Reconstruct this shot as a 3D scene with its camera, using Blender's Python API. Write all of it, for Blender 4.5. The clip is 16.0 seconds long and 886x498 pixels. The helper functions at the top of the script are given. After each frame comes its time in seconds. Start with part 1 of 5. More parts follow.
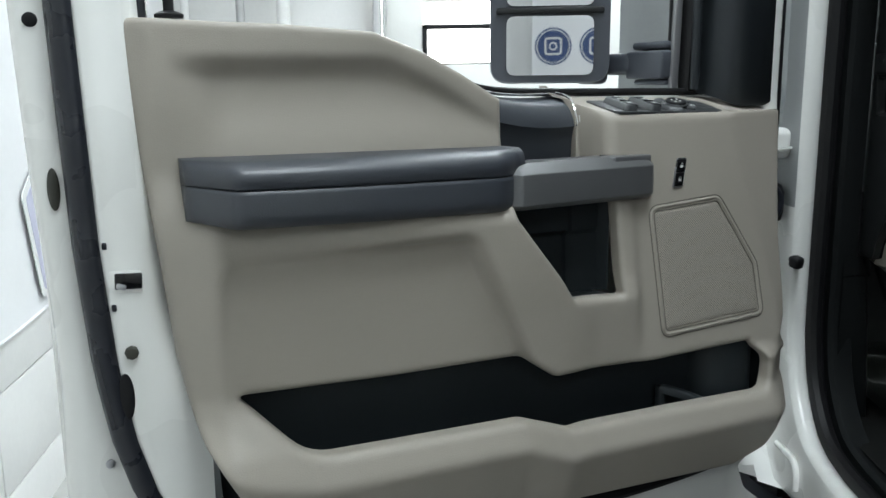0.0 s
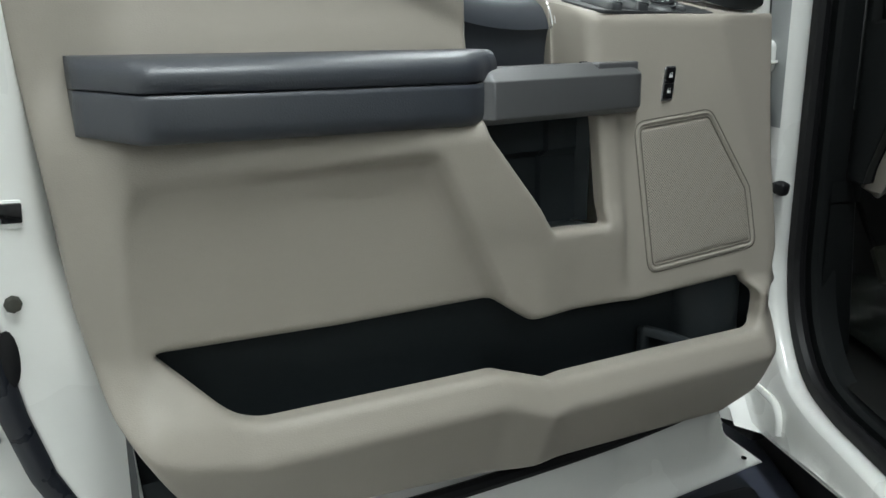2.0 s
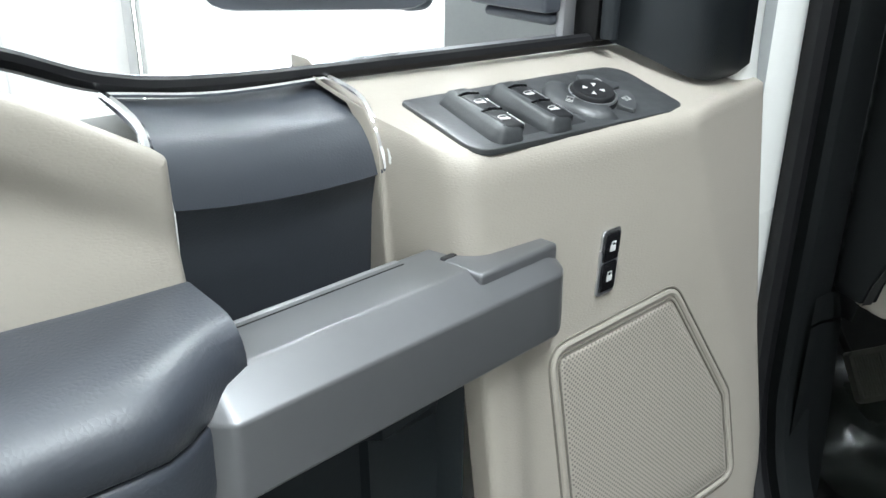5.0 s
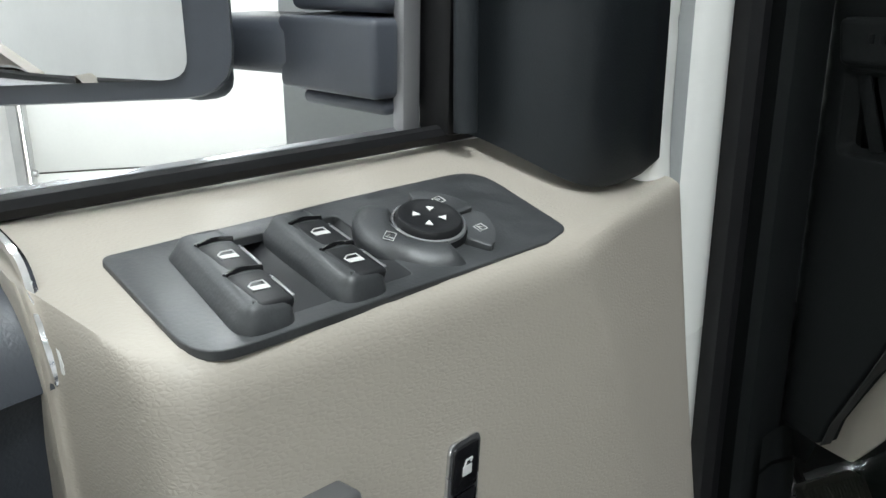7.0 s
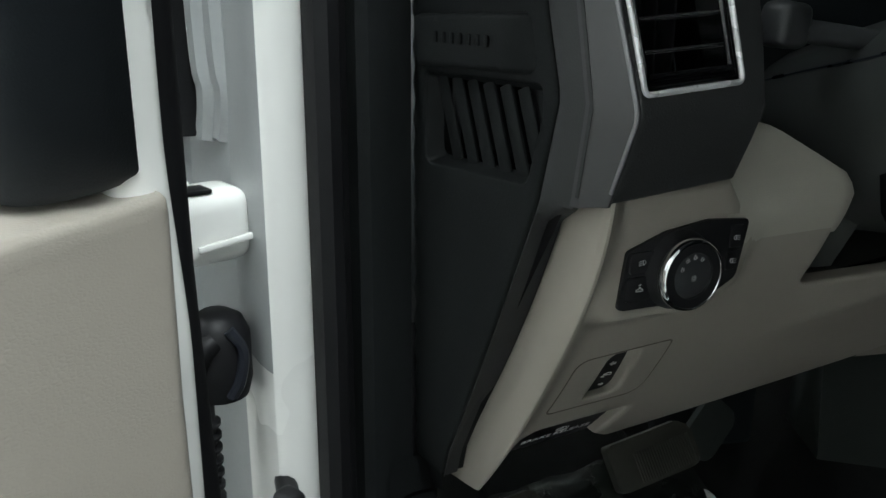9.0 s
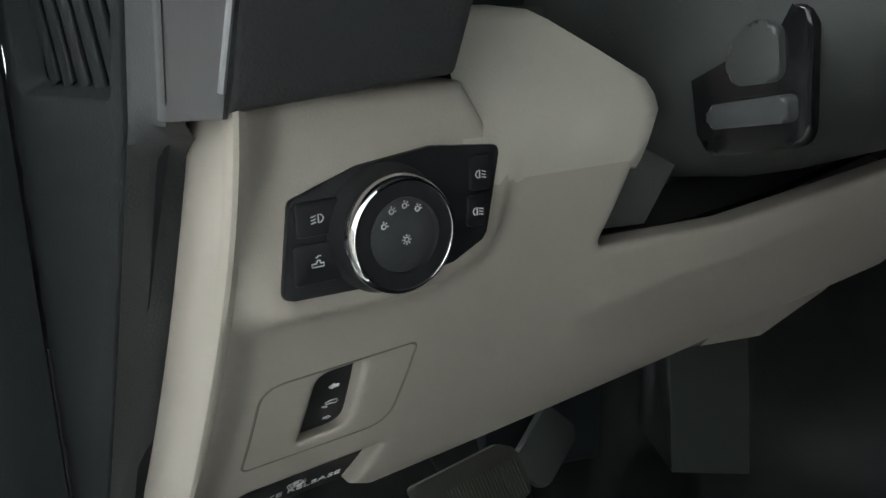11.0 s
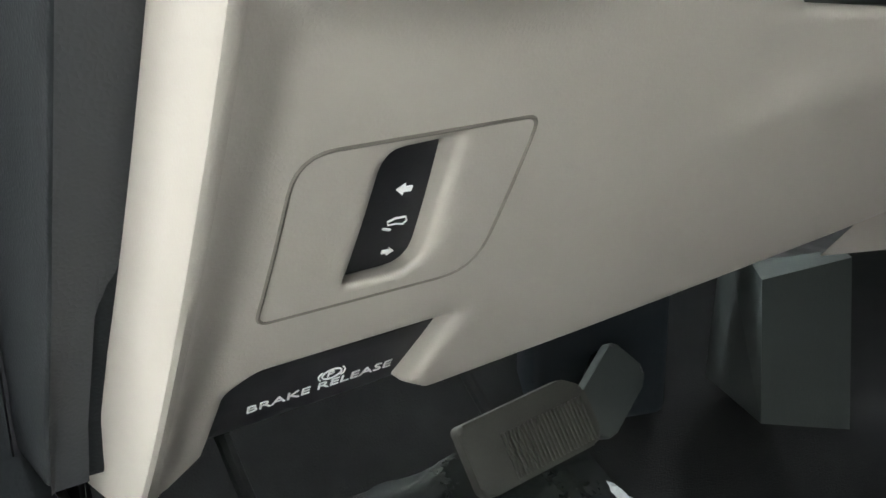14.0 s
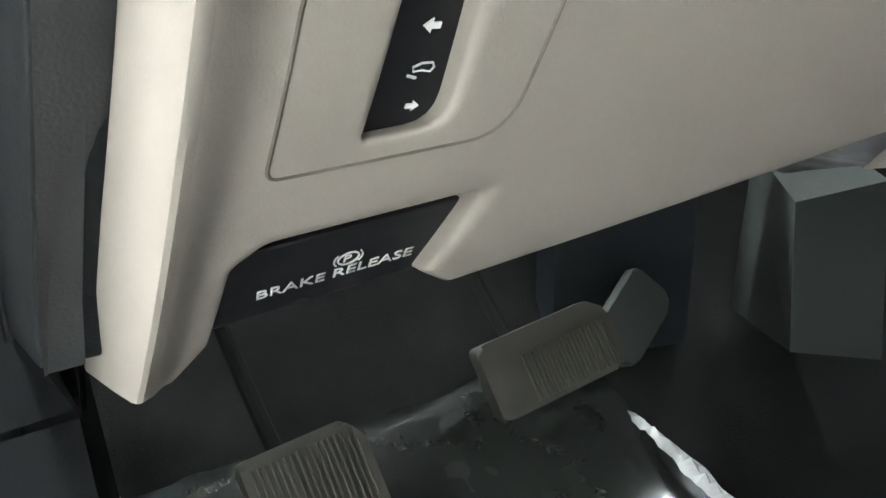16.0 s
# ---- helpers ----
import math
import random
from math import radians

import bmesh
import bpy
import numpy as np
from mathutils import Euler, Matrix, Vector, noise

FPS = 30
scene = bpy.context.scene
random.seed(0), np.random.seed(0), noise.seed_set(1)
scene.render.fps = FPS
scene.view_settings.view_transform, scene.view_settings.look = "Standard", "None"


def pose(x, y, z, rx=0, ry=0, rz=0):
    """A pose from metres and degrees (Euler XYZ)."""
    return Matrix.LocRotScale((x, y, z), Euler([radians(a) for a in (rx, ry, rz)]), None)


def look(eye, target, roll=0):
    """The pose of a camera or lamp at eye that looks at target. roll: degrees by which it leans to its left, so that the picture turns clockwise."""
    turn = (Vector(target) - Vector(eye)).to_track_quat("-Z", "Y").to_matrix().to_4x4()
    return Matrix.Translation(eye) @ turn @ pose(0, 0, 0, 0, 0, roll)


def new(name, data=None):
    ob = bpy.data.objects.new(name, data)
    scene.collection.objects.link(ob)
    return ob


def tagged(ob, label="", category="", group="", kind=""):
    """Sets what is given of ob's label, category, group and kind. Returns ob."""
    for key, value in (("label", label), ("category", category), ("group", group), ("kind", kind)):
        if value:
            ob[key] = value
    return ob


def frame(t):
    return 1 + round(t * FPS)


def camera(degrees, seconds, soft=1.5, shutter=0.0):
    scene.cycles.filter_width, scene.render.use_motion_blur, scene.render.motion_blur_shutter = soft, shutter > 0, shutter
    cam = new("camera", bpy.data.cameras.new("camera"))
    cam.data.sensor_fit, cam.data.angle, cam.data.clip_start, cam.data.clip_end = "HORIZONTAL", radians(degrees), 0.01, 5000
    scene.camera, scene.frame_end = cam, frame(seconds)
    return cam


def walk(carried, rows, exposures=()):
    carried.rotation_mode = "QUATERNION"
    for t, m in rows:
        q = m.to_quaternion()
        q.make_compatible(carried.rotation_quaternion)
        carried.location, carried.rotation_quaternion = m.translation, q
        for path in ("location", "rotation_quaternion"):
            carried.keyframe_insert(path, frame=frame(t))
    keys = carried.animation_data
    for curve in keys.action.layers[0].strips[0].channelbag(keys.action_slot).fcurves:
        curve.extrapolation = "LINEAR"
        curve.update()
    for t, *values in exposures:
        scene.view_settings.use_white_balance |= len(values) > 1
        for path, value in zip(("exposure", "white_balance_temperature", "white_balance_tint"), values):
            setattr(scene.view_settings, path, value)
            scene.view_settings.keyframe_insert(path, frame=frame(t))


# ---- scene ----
cam = camera(54.7, 16.0)
PATH = [
    (0, (0.155, 0.003, 1.559), (0.01, 1.962, 1.18), -0.6),
    (0.5, (0.133, 0.026, 1.537), (0.015, 1.989, 1.176), -1.0),
    (1, (0.119, 0.035, 1.537), (0.023, 1.995, 1.147), -0.8),
    (1.5, (0.101, 0.072, 1.534), (0.076, 2.024, 1.097), -0.4),
    (2, (0.113, 0.187, 1.502), (0.123, 2.12, 0.988), -0.4),
    (2.5, (0.122, 0.308, 1.49), (0.162, 2.203, 0.852), -0.0),
    (3, (0.138, 0.395, 1.507), (0.21, 2.258, 0.782), 0.1),
    (3.5, (0.182, 0.483, 1.543), (0.25, 2.342, 0.809), -0.4),
    (4, (0.211, 0.603, 1.587), (0.282, 2.453, 0.831), -0.1),
    (4.5, (0.21, 0.738, 1.645), (0.379, 2.573, 0.866), 0.5),
    (5, (0.216, 0.83, 1.664), (0.522, 2.649, 0.891), 0.6),
    (5.2, (0.227, 0.853, 1.665), (0.588, 2.669, 0.91), 0.7),
    (7.4, (0.377, 1.058, 1.642), (0.862, 2.897, 1.022), -0.2),
    (7.5, (0.389, 1.057, 1.643), (0.87, 2.894, 1.015), 0.1),
    (8, (0.443, 1.057, 1.635), (0.973, 2.888, 1.029), -0.1),
    (8.5, (0.499, 1.049, 1.625), (1.177, 2.835, 1.033), 0.3),
    (9, (0.567, 1.047, 1.623), (1.376, 2.78, 1.037), 0.3),
    (9.5, (0.614, 1.059, 1.605), (1.514, 2.747, 1.021), -0.3),
    (10, (0.667, 1.087, 1.587), (1.644, 2.737, 1.018), -0.0),
    (10.2, (0.696, 1.103, 1.58), (1.7, 2.742, 1.027), -0.8),
    (12.3, (0.797, 1.273, 1.451), (1.883, 2.864, 0.914), -0.8),
    (12.5, (0.798, 1.284, 1.447), (1.876, 2.878, 0.904), -0.6),
    (13, (0.809, 1.294, 1.432), (1.878, 2.895, 0.89), -0.4),
    (13.5, (0.813, 1.293, 1.416), (1.87, 2.902, 0.875), -0.4),
    (14, (0.805, 1.306, 1.402), (1.855, 2.917, 0.853), -0.5),
    (14.5, (0.808, 1.308, 1.393), (1.85, 2.917, 0.823), -0.2),
    (15, (0.809, 1.319, 1.373), (1.845, 2.922, 0.774), -0.3),
    (15.5, (0.809, 1.323, 1.364), (1.831, 2.924, 0.739), -0.2),
    (16, (0.811, 1.327, 1.363), (1.822, 2.926, 0.714), -0.4),
]
EXPOSURES = [(0, -0.55, 6350, 10), (1.2, -0.57, 6500, 9), (2.0, -0.40, 6600, 9), (2.9, -0.17, 6750, 8), (3.5, 0.34, 6550, 11), (4.0, 0.66, 6550, 14), (4.5, 0.74, 6350, 13), (5.0, 0.50, 6400, 11), (7.5, -0.21, 6600, 11),
             (8.0, -0.31, 6500, 8), (8.6, -0.26, 6500, 7), (9.5, 0.40, 6550, 11), (10.2, 0.50, 6550, 11), (12.3, 2.44, 6550, 16), (14.0, 2.29, 6600, 15), (16.0, 2.48, 6650, 15)]
walk(cam, [(t, look(eye, target, roll)) for t, eye, target, roll in PATH], EXPOSURES)
# ---- world, light, exposure ----
world = bpy.data.worlds.new("world")
scene.world = world
world.use_nodes = True
bg = world.node_tree.nodes["Background"]
sky = world.node_tree.nodes.new("ShaderNodeTexSky")
sky.sky_type, sky.sun_disc, sky.sun_elevation, sky.sun_rotation = "NISHITA", False, radians(40), radians(150)
world.node_tree.links.new(sky.outputs[0], bg.inputs[0])
bg.inputs[1].default_value = 0.15

SUN = bpy.data.lights.new("sun", "SUN")
SUN.energy, SUN.angle, SUN.color = 2.5, radians(0.5), (1.0, 0.96, 0.9)
new("sun", SUN).matrix_world = look((0, 8, 7), (0, 0, 0))

# tube lights under the garage ceiling
LAMPS = [(0.62, 0.42, 88), (-1.1, 2.4, 46), (0.6, -3.4, 58), (0.7, 4.2, 160), (3.8, -1.4, 105), (3.8, 2.6, 115)]
for lx, ly, power in LAMPS:
    L = bpy.data.lights.new("tube_light", "AREA")
    L.shape, L.size, L.size_y, L.energy, L.color = "RECTANGLE", 0.22, 1.9, power, (0.91, 1.0, 1.03)
    new("tube_light", L).matrix_world = pose(lx, ly, 3.88)


# ---- helpers ----
def material(name, base, rough=0.5, metal=0.0, grain=0.0, grain_scale=700.0, vary=0.06, blotch=6.0, spec=0.5,
             coat=0.0, rough_vary=0.08, voronoi=False, stretch=None):
    """A plain surface with colour change at two scales, uneven gloss and a fine relief."""
    m = bpy.data.materials.new(name)
    m.use_nodes = True
    N, K = m.node_tree.nodes, m.node_tree.links
    b = N["Principled BSDF"]
    b.inputs["Metallic"].default_value = metal
    b.inputs["Specular IOR Level"].default_value = spec
    b.inputs["Coat Weight"].default_value = coat
    b.inputs["Coat Roughness"].default_value = 0.04
    tc = N.new("ShaderNodeTexCoord")
    src = tc.outputs["Object"]
    if stretch:
        mp = N.new("ShaderNodeMapping")
        mp.inputs["Scale"].default_value = stretch
        K.new(src, mp.inputs[0])
        src = mp.outputs[0]
    big = N.new("ShaderNodeTexNoise")
    big.inputs["Scale"].default_value, big.inputs["Detail"].default_value = blotch, 3
    small = N.new("ShaderNodeTexNoise")
    small.inputs["Scale"].default_value, small.inputs["Detail"].default_value = blotch * 22, 2
    for n in (big, small):
        K.new(src, n.inputs["Vector"])
    mix = N.new("ShaderNodeMath")
    mix.operation = "MULTIPLY_ADD"
    mix.inputs[1].default_value = 0.35
    K.new(small.outputs[0], mix.inputs[0])
    K.new(big.outputs[0], mix.inputs[2])
    ramp = N.new("ShaderNodeMapRange")
    ramp.inputs[1].default_value, ramp.inputs[2].default_value = 0.35, 1.0
    ramp.inputs[3].default_value, ramp.inputs[4].default_value = 1 - vary, 1 + vary
    K.new(mix.outputs[0], ramp.inputs[0])
    sc = N.new("ShaderNodeVectorMath")
    sc.operation = "SCALE"
    sc.inputs[0].default_value = base
    K.new(ramp.outputs[0], sc.inputs["Scale"])
    K.new(sc.outputs[0], b.inputs["Base Color"])
    rr = N.new("ShaderNodeMapRange")
    rr.inputs[1].default_value, rr.inputs[2].default_value = 0.3, 0.75
    rr.inputs[3].default_value, rr.inputs[4].default_value = max(0.02, rough - rough_vary), rough + rough_vary
    K.new(big.outputs[0], rr.inputs[0])
    K.new(rr.outputs[0], b.inputs["Roughness"])
    if grain:
        if voronoi:
            g = N.new("ShaderNodeTexVoronoi")
            g.feature = "DISTANCE_TO_EDGE"
            g.inputs["Scale"].default_value = grain_scale
            out = g.outputs["Distance"]
        else:
            g = N.new("ShaderNodeTexNoise")
            g.inputs["Scale"].default_value, g.inputs["Detail"].default_value = grain_scale, 3
            out = g.outputs[0]
        K.new(src, g.inputs["Vector"])
        bump = N.new("ShaderNodeBump")
        bump.inputs["Strength"].default_value, bump.inputs["Distance"].default_value = grain, 0.0006
        K.new(out, bump.inputs["Height"])
        K.new(bump.outputs[0], b.inputs["Normal"])
    return m


def glow(name, colour, strength):
    m = bpy.data.materials.new(name)
    m.use_nodes = True
    b = m.node_tree.nodes["Principled BSDF"]
    b.inputs["Base Color"].default_value = (*colour, 1)
    b.inputs["Emission Color"].default_value = (*colour, 1)
    b.inputs["Emission Strength"].default_value = strength
    return m


def part(name, bm, mat, parent=None, label="", smooth=True, m=None, angle=40):
    """Links a bmesh or mesh as one object, under a thing or a part."""
    if isinstance(bm, bmesh.types.BMesh):
        bmesh.ops.recalc_face_normals(bm, faces=bm.faces)
        me = bpy.data.meshes.new(name)
        bm.to_mesh(me)
        bm.free()
    else:
        me = bm
    me.name = name
    me.materials.clear()
    me.materials.append(mat)
    if smooth:
        me.shade_smooth()
        me.set_sharp_from_angle(angle=radians(angle))
    ob = new(name, me)
    if parent:
        ob.parent = parent
    if m is not None:
        ob.matrix_basis = m
    if label:
        tagged(ob, label)
    return ob


def thing(name, m, label, category, group="", kind=""):
    ob = new(name)
    ob.empty_display_size = 0.05
    ob.matrix_world = m
    return tagged(ob, label, category, group, kind)


def V(*a):
    return Vector(a)


def smooth(a, b, x):
    t = np.clip((np.asarray(x, float) - a) / (b - a), 0, 1)
    return t * t * (3 - 2 * t)


def rounded(pts, r=0.01, n=5):
    """A closed 2D outline with filleted corners; a point may carry its own radius."""
    out, k = [], len(pts)
    for i in range(k):
        p = Vector(pts[i][:2])
        a, b = Vector(pts[i - 1][:2]) - p, Vector(pts[(i + 1) % k][:2]) - p
        rad = pts[i][2] if len(pts[i]) > 2 else r
        ang = a.angle(b)
        if rad < 1e-5 or ang > 3.1:
            out.append(p)
            continue
        d = min(rad / math.tan(ang / 2), a.length * 0.48, b.length * 0.48)
        s, e = p + a.normalized() * d, p + b.normalized() * d
        for j in range(n + 1):
            t = j / n
            out.append(s * (1 - t) ** 2 + p * 2 * t * (1 - t) + e * t * t)
    return [(q.x, q.y) for q in out]


def resample(loop, h):
    out = []
    for i, p in enumerate(loop):
        q = loop[(i + 1) % len(loop)]
        d = math.dist(p, q)
        if d < 1e-7:
            continue
        k = max(1, math.ceil(d / h))
        out += [(p[0] + (q[0] - p[0]) * j / k, p[1] + (q[1] - p[1]) * j / k) for j in range(k)]
    return np.array(out)


def inside(loop, P):
    a, b = loop, np.roll(loop, -1, 0)
    hit = np.zeros(len(P), bool)
    for (x0, y0), (x1, y1) in zip(a, b):
        if y0 != y1:
            c = (y0 > P[:, 1]) != (y1 > P[:, 1])
            hit ^= c & (P[:, 0] < (x1 - x0) * (P[:, 1] - y0) / (y1 - y0) + x0)
    return hit


def dist_to(loop, P):
    a, b = loop, np.roll(loop, -1, 0)
    best = np.full(len(P), 1e9)
    for p, q in zip(a, b):
        d = q - p
        t = np.clip(((P - p) @ d) / max(d @ d, 1e-12), 0, 1)
        best = np.minimum(best, np.hypot(*(P - p - t[:, None] * d).T))
    return best


def sheet(outline, holes, fn, h=0.012, roll=0.0, back=(0, 1, 0), lip=0.012, hole_roll=None):
    """A curved sheet over a 2D outline with holes. fn maps arrays (p, q) to places (n, 3). Its edges are rolled over
    towards back by the radius roll, and have a return of the depth lip."""
    from mathutils.geometry import delaunay_2d_cdt
    hole_roll = roll if hole_roll is None else hole_roll
    loops = [resample(outline, h)] + [resample(o, h * 0.8) for o in holes]
    lo, hi = loops[0].min(0), loops[0].max(0)
    gx, gy = np.arange(lo[0], hi[0], h), np.arange(lo[1], hi[1], h)
    G = np.stack(np.meshgrid(gx, gy), -1).reshape(-1, 2)
    G[:, 0] += (np.round((G[:, 1] - lo[1]) / h) % 2) * h * 0.5
    rings = []
    for i, L in enumerate(loops):
        r = roll if i == 0 else hole_roll
        if r <= 0:
            continue
        t = np.roll(L, -1, 0) - np.roll(L, 1, 0)
        nrm = np.stack([-t[:, 1], t[:, 0]], 1) / np.maximum(np.hypot(*t.T), 1e-9)[:, None]
        area = np.sum(L[:, 0] * np.roll(L[:, 1], -1) - L[:, 1] * np.roll(L[:, 0], -1))
        s = (1 if area > 0 else -1) * (1 if i == 0 else -1)
        for f in (0.06, 0.22, 0.5, 0.95):
            rings.append((L + nrm * s * r * f, r * f))
    def keep(P):
        ok = inside(loops[0], P)
        for L in loops[1:]:
            ok &= ~inside(L, P)
        return ok
    pts, edges = [], []
    for L in loops:
        o = len(pts)
        pts += [tuple(p) for p in L]
        edges += [(o + i, o + (i + 1) % len(L)) for i in range(len(L))]
    dmin = lambda P: np.min([dist_to(L, P) for L in loops], 0)
    for R, want in rings:
        R = R[keep(R)]
        if len(R):
            R = R[dmin(R) > want * 0.9]
            pts += [tuple(p) for p in R]
    G = G[keep(G)]
    clear = np.full(len(G), True)
    clear &= dist_to(loops[0], G) > max(h * 0.45, roll * 1.05)
    for L in loops[1:]:
        clear &= dist_to(L, G) > max(h * 0.45, hole_roll * 1.05)
    pts += [tuple(p) for p in G[clear]]
    vs, es, fs, *_ = delaunay_2d_cdt([Vector(p) for p in pts], edges, [], 0, 1e-6)
    P = np.array([(v.x, v.y) for v in vs])
    F = np.array([f[:] for f in fs])
    F = F[keep(P[F].mean(1))]
    X = np.asarray(fn(P[:, 0], P[:, 1]), float)
    B = np.array(back, float)
    for i, L in enumerate(loops):
        r = roll if i == 0 else hole_roll
        if r > 0:
            d = np.clip(dist_to(L, P), 0, r)
            X = X + (r * (1 - np.sqrt(np.maximum(0, 1 - ((r - d) / r) ** 2))))[:, None] * B
    bm = bmesh.new()
    bv = [bm.verts.new(x) for x in X]
    for f in F:
        try:
            bm.faces.new([bv[i] for i in f])
        except ValueError:
            pass
    loose = [v for v in bm.verts if not v.link_faces]
    bmesh.ops.delete(bm, geom=loose, context="VERTS")
    if lip:
        rim = [e for e in bm.edges if len(e.link_faces) == 1]
        ex = bmesh.ops.extrude_edge_only(bm, edges=rim)
        mv = [g for g in ex["geom"] if isinstance(g, bmesh.types.BMVert)]
        bmesh.ops.translate(bm, verts=mv, vec=Vector(back) * lip)
    return bm


def prism(loop, depth, bevel=0.002, seg=2, m=None):
    """An outline in XY pulled along +Z, with its upper edge rounded."""
    bm = bmesh.new()
    lower = [bm.verts.new((x, y, 0)) for x, y in loop]
    upper = [bm.verts.new((x, y, depth)) for x, y in loop]
    n = len(loop)
    top = bm.faces.new(upper)
    bm.faces.new(lower[::-1])
    for i in range(n):
        bm.faces.new((lower[i], lower[(i + 1) % n], upper[(i + 1) % n], upper[i]))
    if bevel:
        bmesh.ops.bevel(bm, geom=list(top.edges), offset=bevel, segments=seg, profile=0.5, affect="EDGES", clamp_overlap=True)
    if m is not None:
        bm.transform(m)
    return bm


def box(sx, sy, sz, m=None, bevel=0.003, seg=2, bm=None):
    """A block centred on its pose with rounded edges."""
    own = bmesh.new()
    bmesh.ops.create_cube(own, size=1, matrix=Matrix.Diagonal((sx, sy, sz, 1)))
    if bevel:
        bmesh.ops.bevel(own, geom=list(own.edges), offset=bevel, segments=seg, profile=0.5, affect="EDGES", clamp_overlap=True)
    if m is not None:
        own.transform(m)
    return join(bm, own) if bm else own


def join(a, b):
    tmp = bpy.data.meshes.new("tmp")
    b.to_mesh(tmp)
    a.from_mesh(tmp)
    b.free()
    bpy.data.meshes.remove(tmp)
    return a


def tube(path, r, n=10, closed=False, caps=True):
    """A round bar along a path; r may be a function of 0..1."""
    P = [Vector(p) for p in path]
    bm, rows = bmesh.new(), []
    k = len(P)
    ref = None
    for i, p in enumerate(P):
        t = (P[(i + 1) % k] - P[i - 1]) if closed or 0 < i < k - 1 else (P[1] - P[0] if i == 0 else P[-1] - P[-2])
        t.normalize()
        if ref is None:
            ref = t.orthogonal().normalized()
        ref = (ref - t * ref.dot(t)).normalized()
        c = t.cross(ref)
        rad = r(i / max(1, k - 1)) if callable(r) else r
        rows.append([bm.verts.new(p + rad * (ref * math.cos(2 * math.pi * j / n) + c * math.sin(2 * math.pi * j / n))) for j in range(n)])
    for i in range(k if closed else k - 1):
        a, b = rows[i], rows[(i + 1) % k]
        for j in range(n):
            bm.faces.new((a[j], a[(j + 1) % n], b[(j + 1) % n], b[j]))
    if caps and not closed:
        bm.faces.new(rows[0][::-1])
        bm.faces.new(rows[-1])
    return bm


def loft(rows, closed=False, caps=False):
    """Skin over rows of places, all of one length."""
    bm = bmesh.new()
    R = [[bm.verts.new(p) for p in row] for row in rows]
    for a, b in zip(R, R[1:]):
        n = len(a)
        for j in range(n if closed else n - 1):
            bm.faces.new((a[j], a[(j + 1) % n], b[(j + 1) % n], b[j]))
    if caps:
        bm.faces.new(R[0][::-1])
        bm.faces.new(R[-1])
    return bm


def curve(pts, n=6):
    """A smooth line through points (Catmull-Rom)."""
    P = [Vector(p) for p in pts]
    P = [P[0] * 2 - P[1], *P, P[-1] * 2 - P[-2]]
    out = []
    for i in range(1, len(P) - 2):
        for j in range(n):
            t = j / n
            a, b, c, d = P[i - 1:i + 3]
            out.append(0.5 * ((2 * b) + (c - a) * t + (2 * a - 5 * b + 4 * c - d) * t * t + (3 * b - a - 3 * c + d) * t ** 3))
    return out + [P[-2]]


def lathe(profile, n=40):
    """A turned body about Z from (radius, height) pairs."""
    bm = bmesh.new()
    rows = [[bm.verts.new((r * math.cos(2 * math.pi * j / n), r * math.sin(2 * math.pi * j / n), z)) for j in range(n)] for r, z in profile]
    for a, b in zip(rows, rows[1:]):
        for j in range(n):
            bm.faces.new((a[j], a[(j + 1) % n], b[(j + 1) % n], b[j]))
    bm.faces.new(rows[0][::-1])
    bm.faces.new(rows[-1])
    return bm


def plate(loop, m=None, t=0.0006):
    """A thin printed mark."""
    return prism(loop, t, 0, m=m)


def frame_at(o, x, y):
    """The pose with origin o, X along x and Y nearest to y."""
    x = Vector(x).normalized()
    z = x.cross(Vector(y)).normalized()
    y = z.cross(x)
    return Matrix.Translation(o) @ Matrix((x, y, z)).transposed().to_4x4()


def disc_loop(r, n=20, cx=0, cy=0, ry=None):
    return [(cx + r * math.cos(2 * math.pi * i / n), cy + (ry or r) * math.sin(2 * math.pi * i / n)) for i in range(n)]


def words(text, size, m):
    c = bpy.data.curves.new("words", "FONT")
    c.body, c.size, c.extrude, c.resolution_u = text, size, 0.0002, 3
    ob = bpy.data.objects.new("words", c)
    scene.collection.objects.link(ob)
    me = bpy.data.meshes.new_from_object(ob.evaluated_get(bpy.context.evaluated_depsgraph_get()))
    bpy.data.objects.remove(ob)
    bpy.data.curves.remove(c)
    me.transform(m)
    return me


# ---- materials ----
BEIGE = (0.335, 0.305, 0.263)
beige = material("beige_grained_plastic", BEIGE, 0.50, grain=0.44, grain_scale=430, vary=0.035, voronoi=True, stretch=(0.6, 1, 1.25))
beige_mesh = material("beige_perforated_plastic", (0.345, 0.312, 0.270), 0.6, vary=0.03)
N, K = beige_mesh.node_tree.nodes, beige_mesh.node_tree.links
dots = N.new("ShaderNodeTexVoronoi")
dots.inputs["Scale"].default_value, dots.inputs["Randomness"].default_value = 340.0, 0.0
turn = N.new("ShaderNodeMapping")
turn.inputs["Rotation"].default_value = (radians(90), 0, radians(0))
flat = N.new("ShaderNodeMapping")
flat.inputs["Scale"].default_value = (1, 0, 1)
spin = N.new("ShaderNodeMapping")
spin.inputs["Rotation"].default_value = (0, radians(45), 0)
tcn = N.new("ShaderNodeTexCoord")
K.new(tcn.outputs["Object"], flat.inputs[0])
K.new(flat.outputs[0], spin.inputs[0])
K.new(spin.outputs[0], dots.inputs["Vector"])
hole = N.new("ShaderNodeMapRange")
hole.inputs[1].default_value, hole.inputs[2].default_value = 0.24, 0.36
hole.inputs[3].default_value, hole.inputs[4].default_value = 0.45, 1.0
K.new(dots.outputs["Distance"], hole.inputs[0])
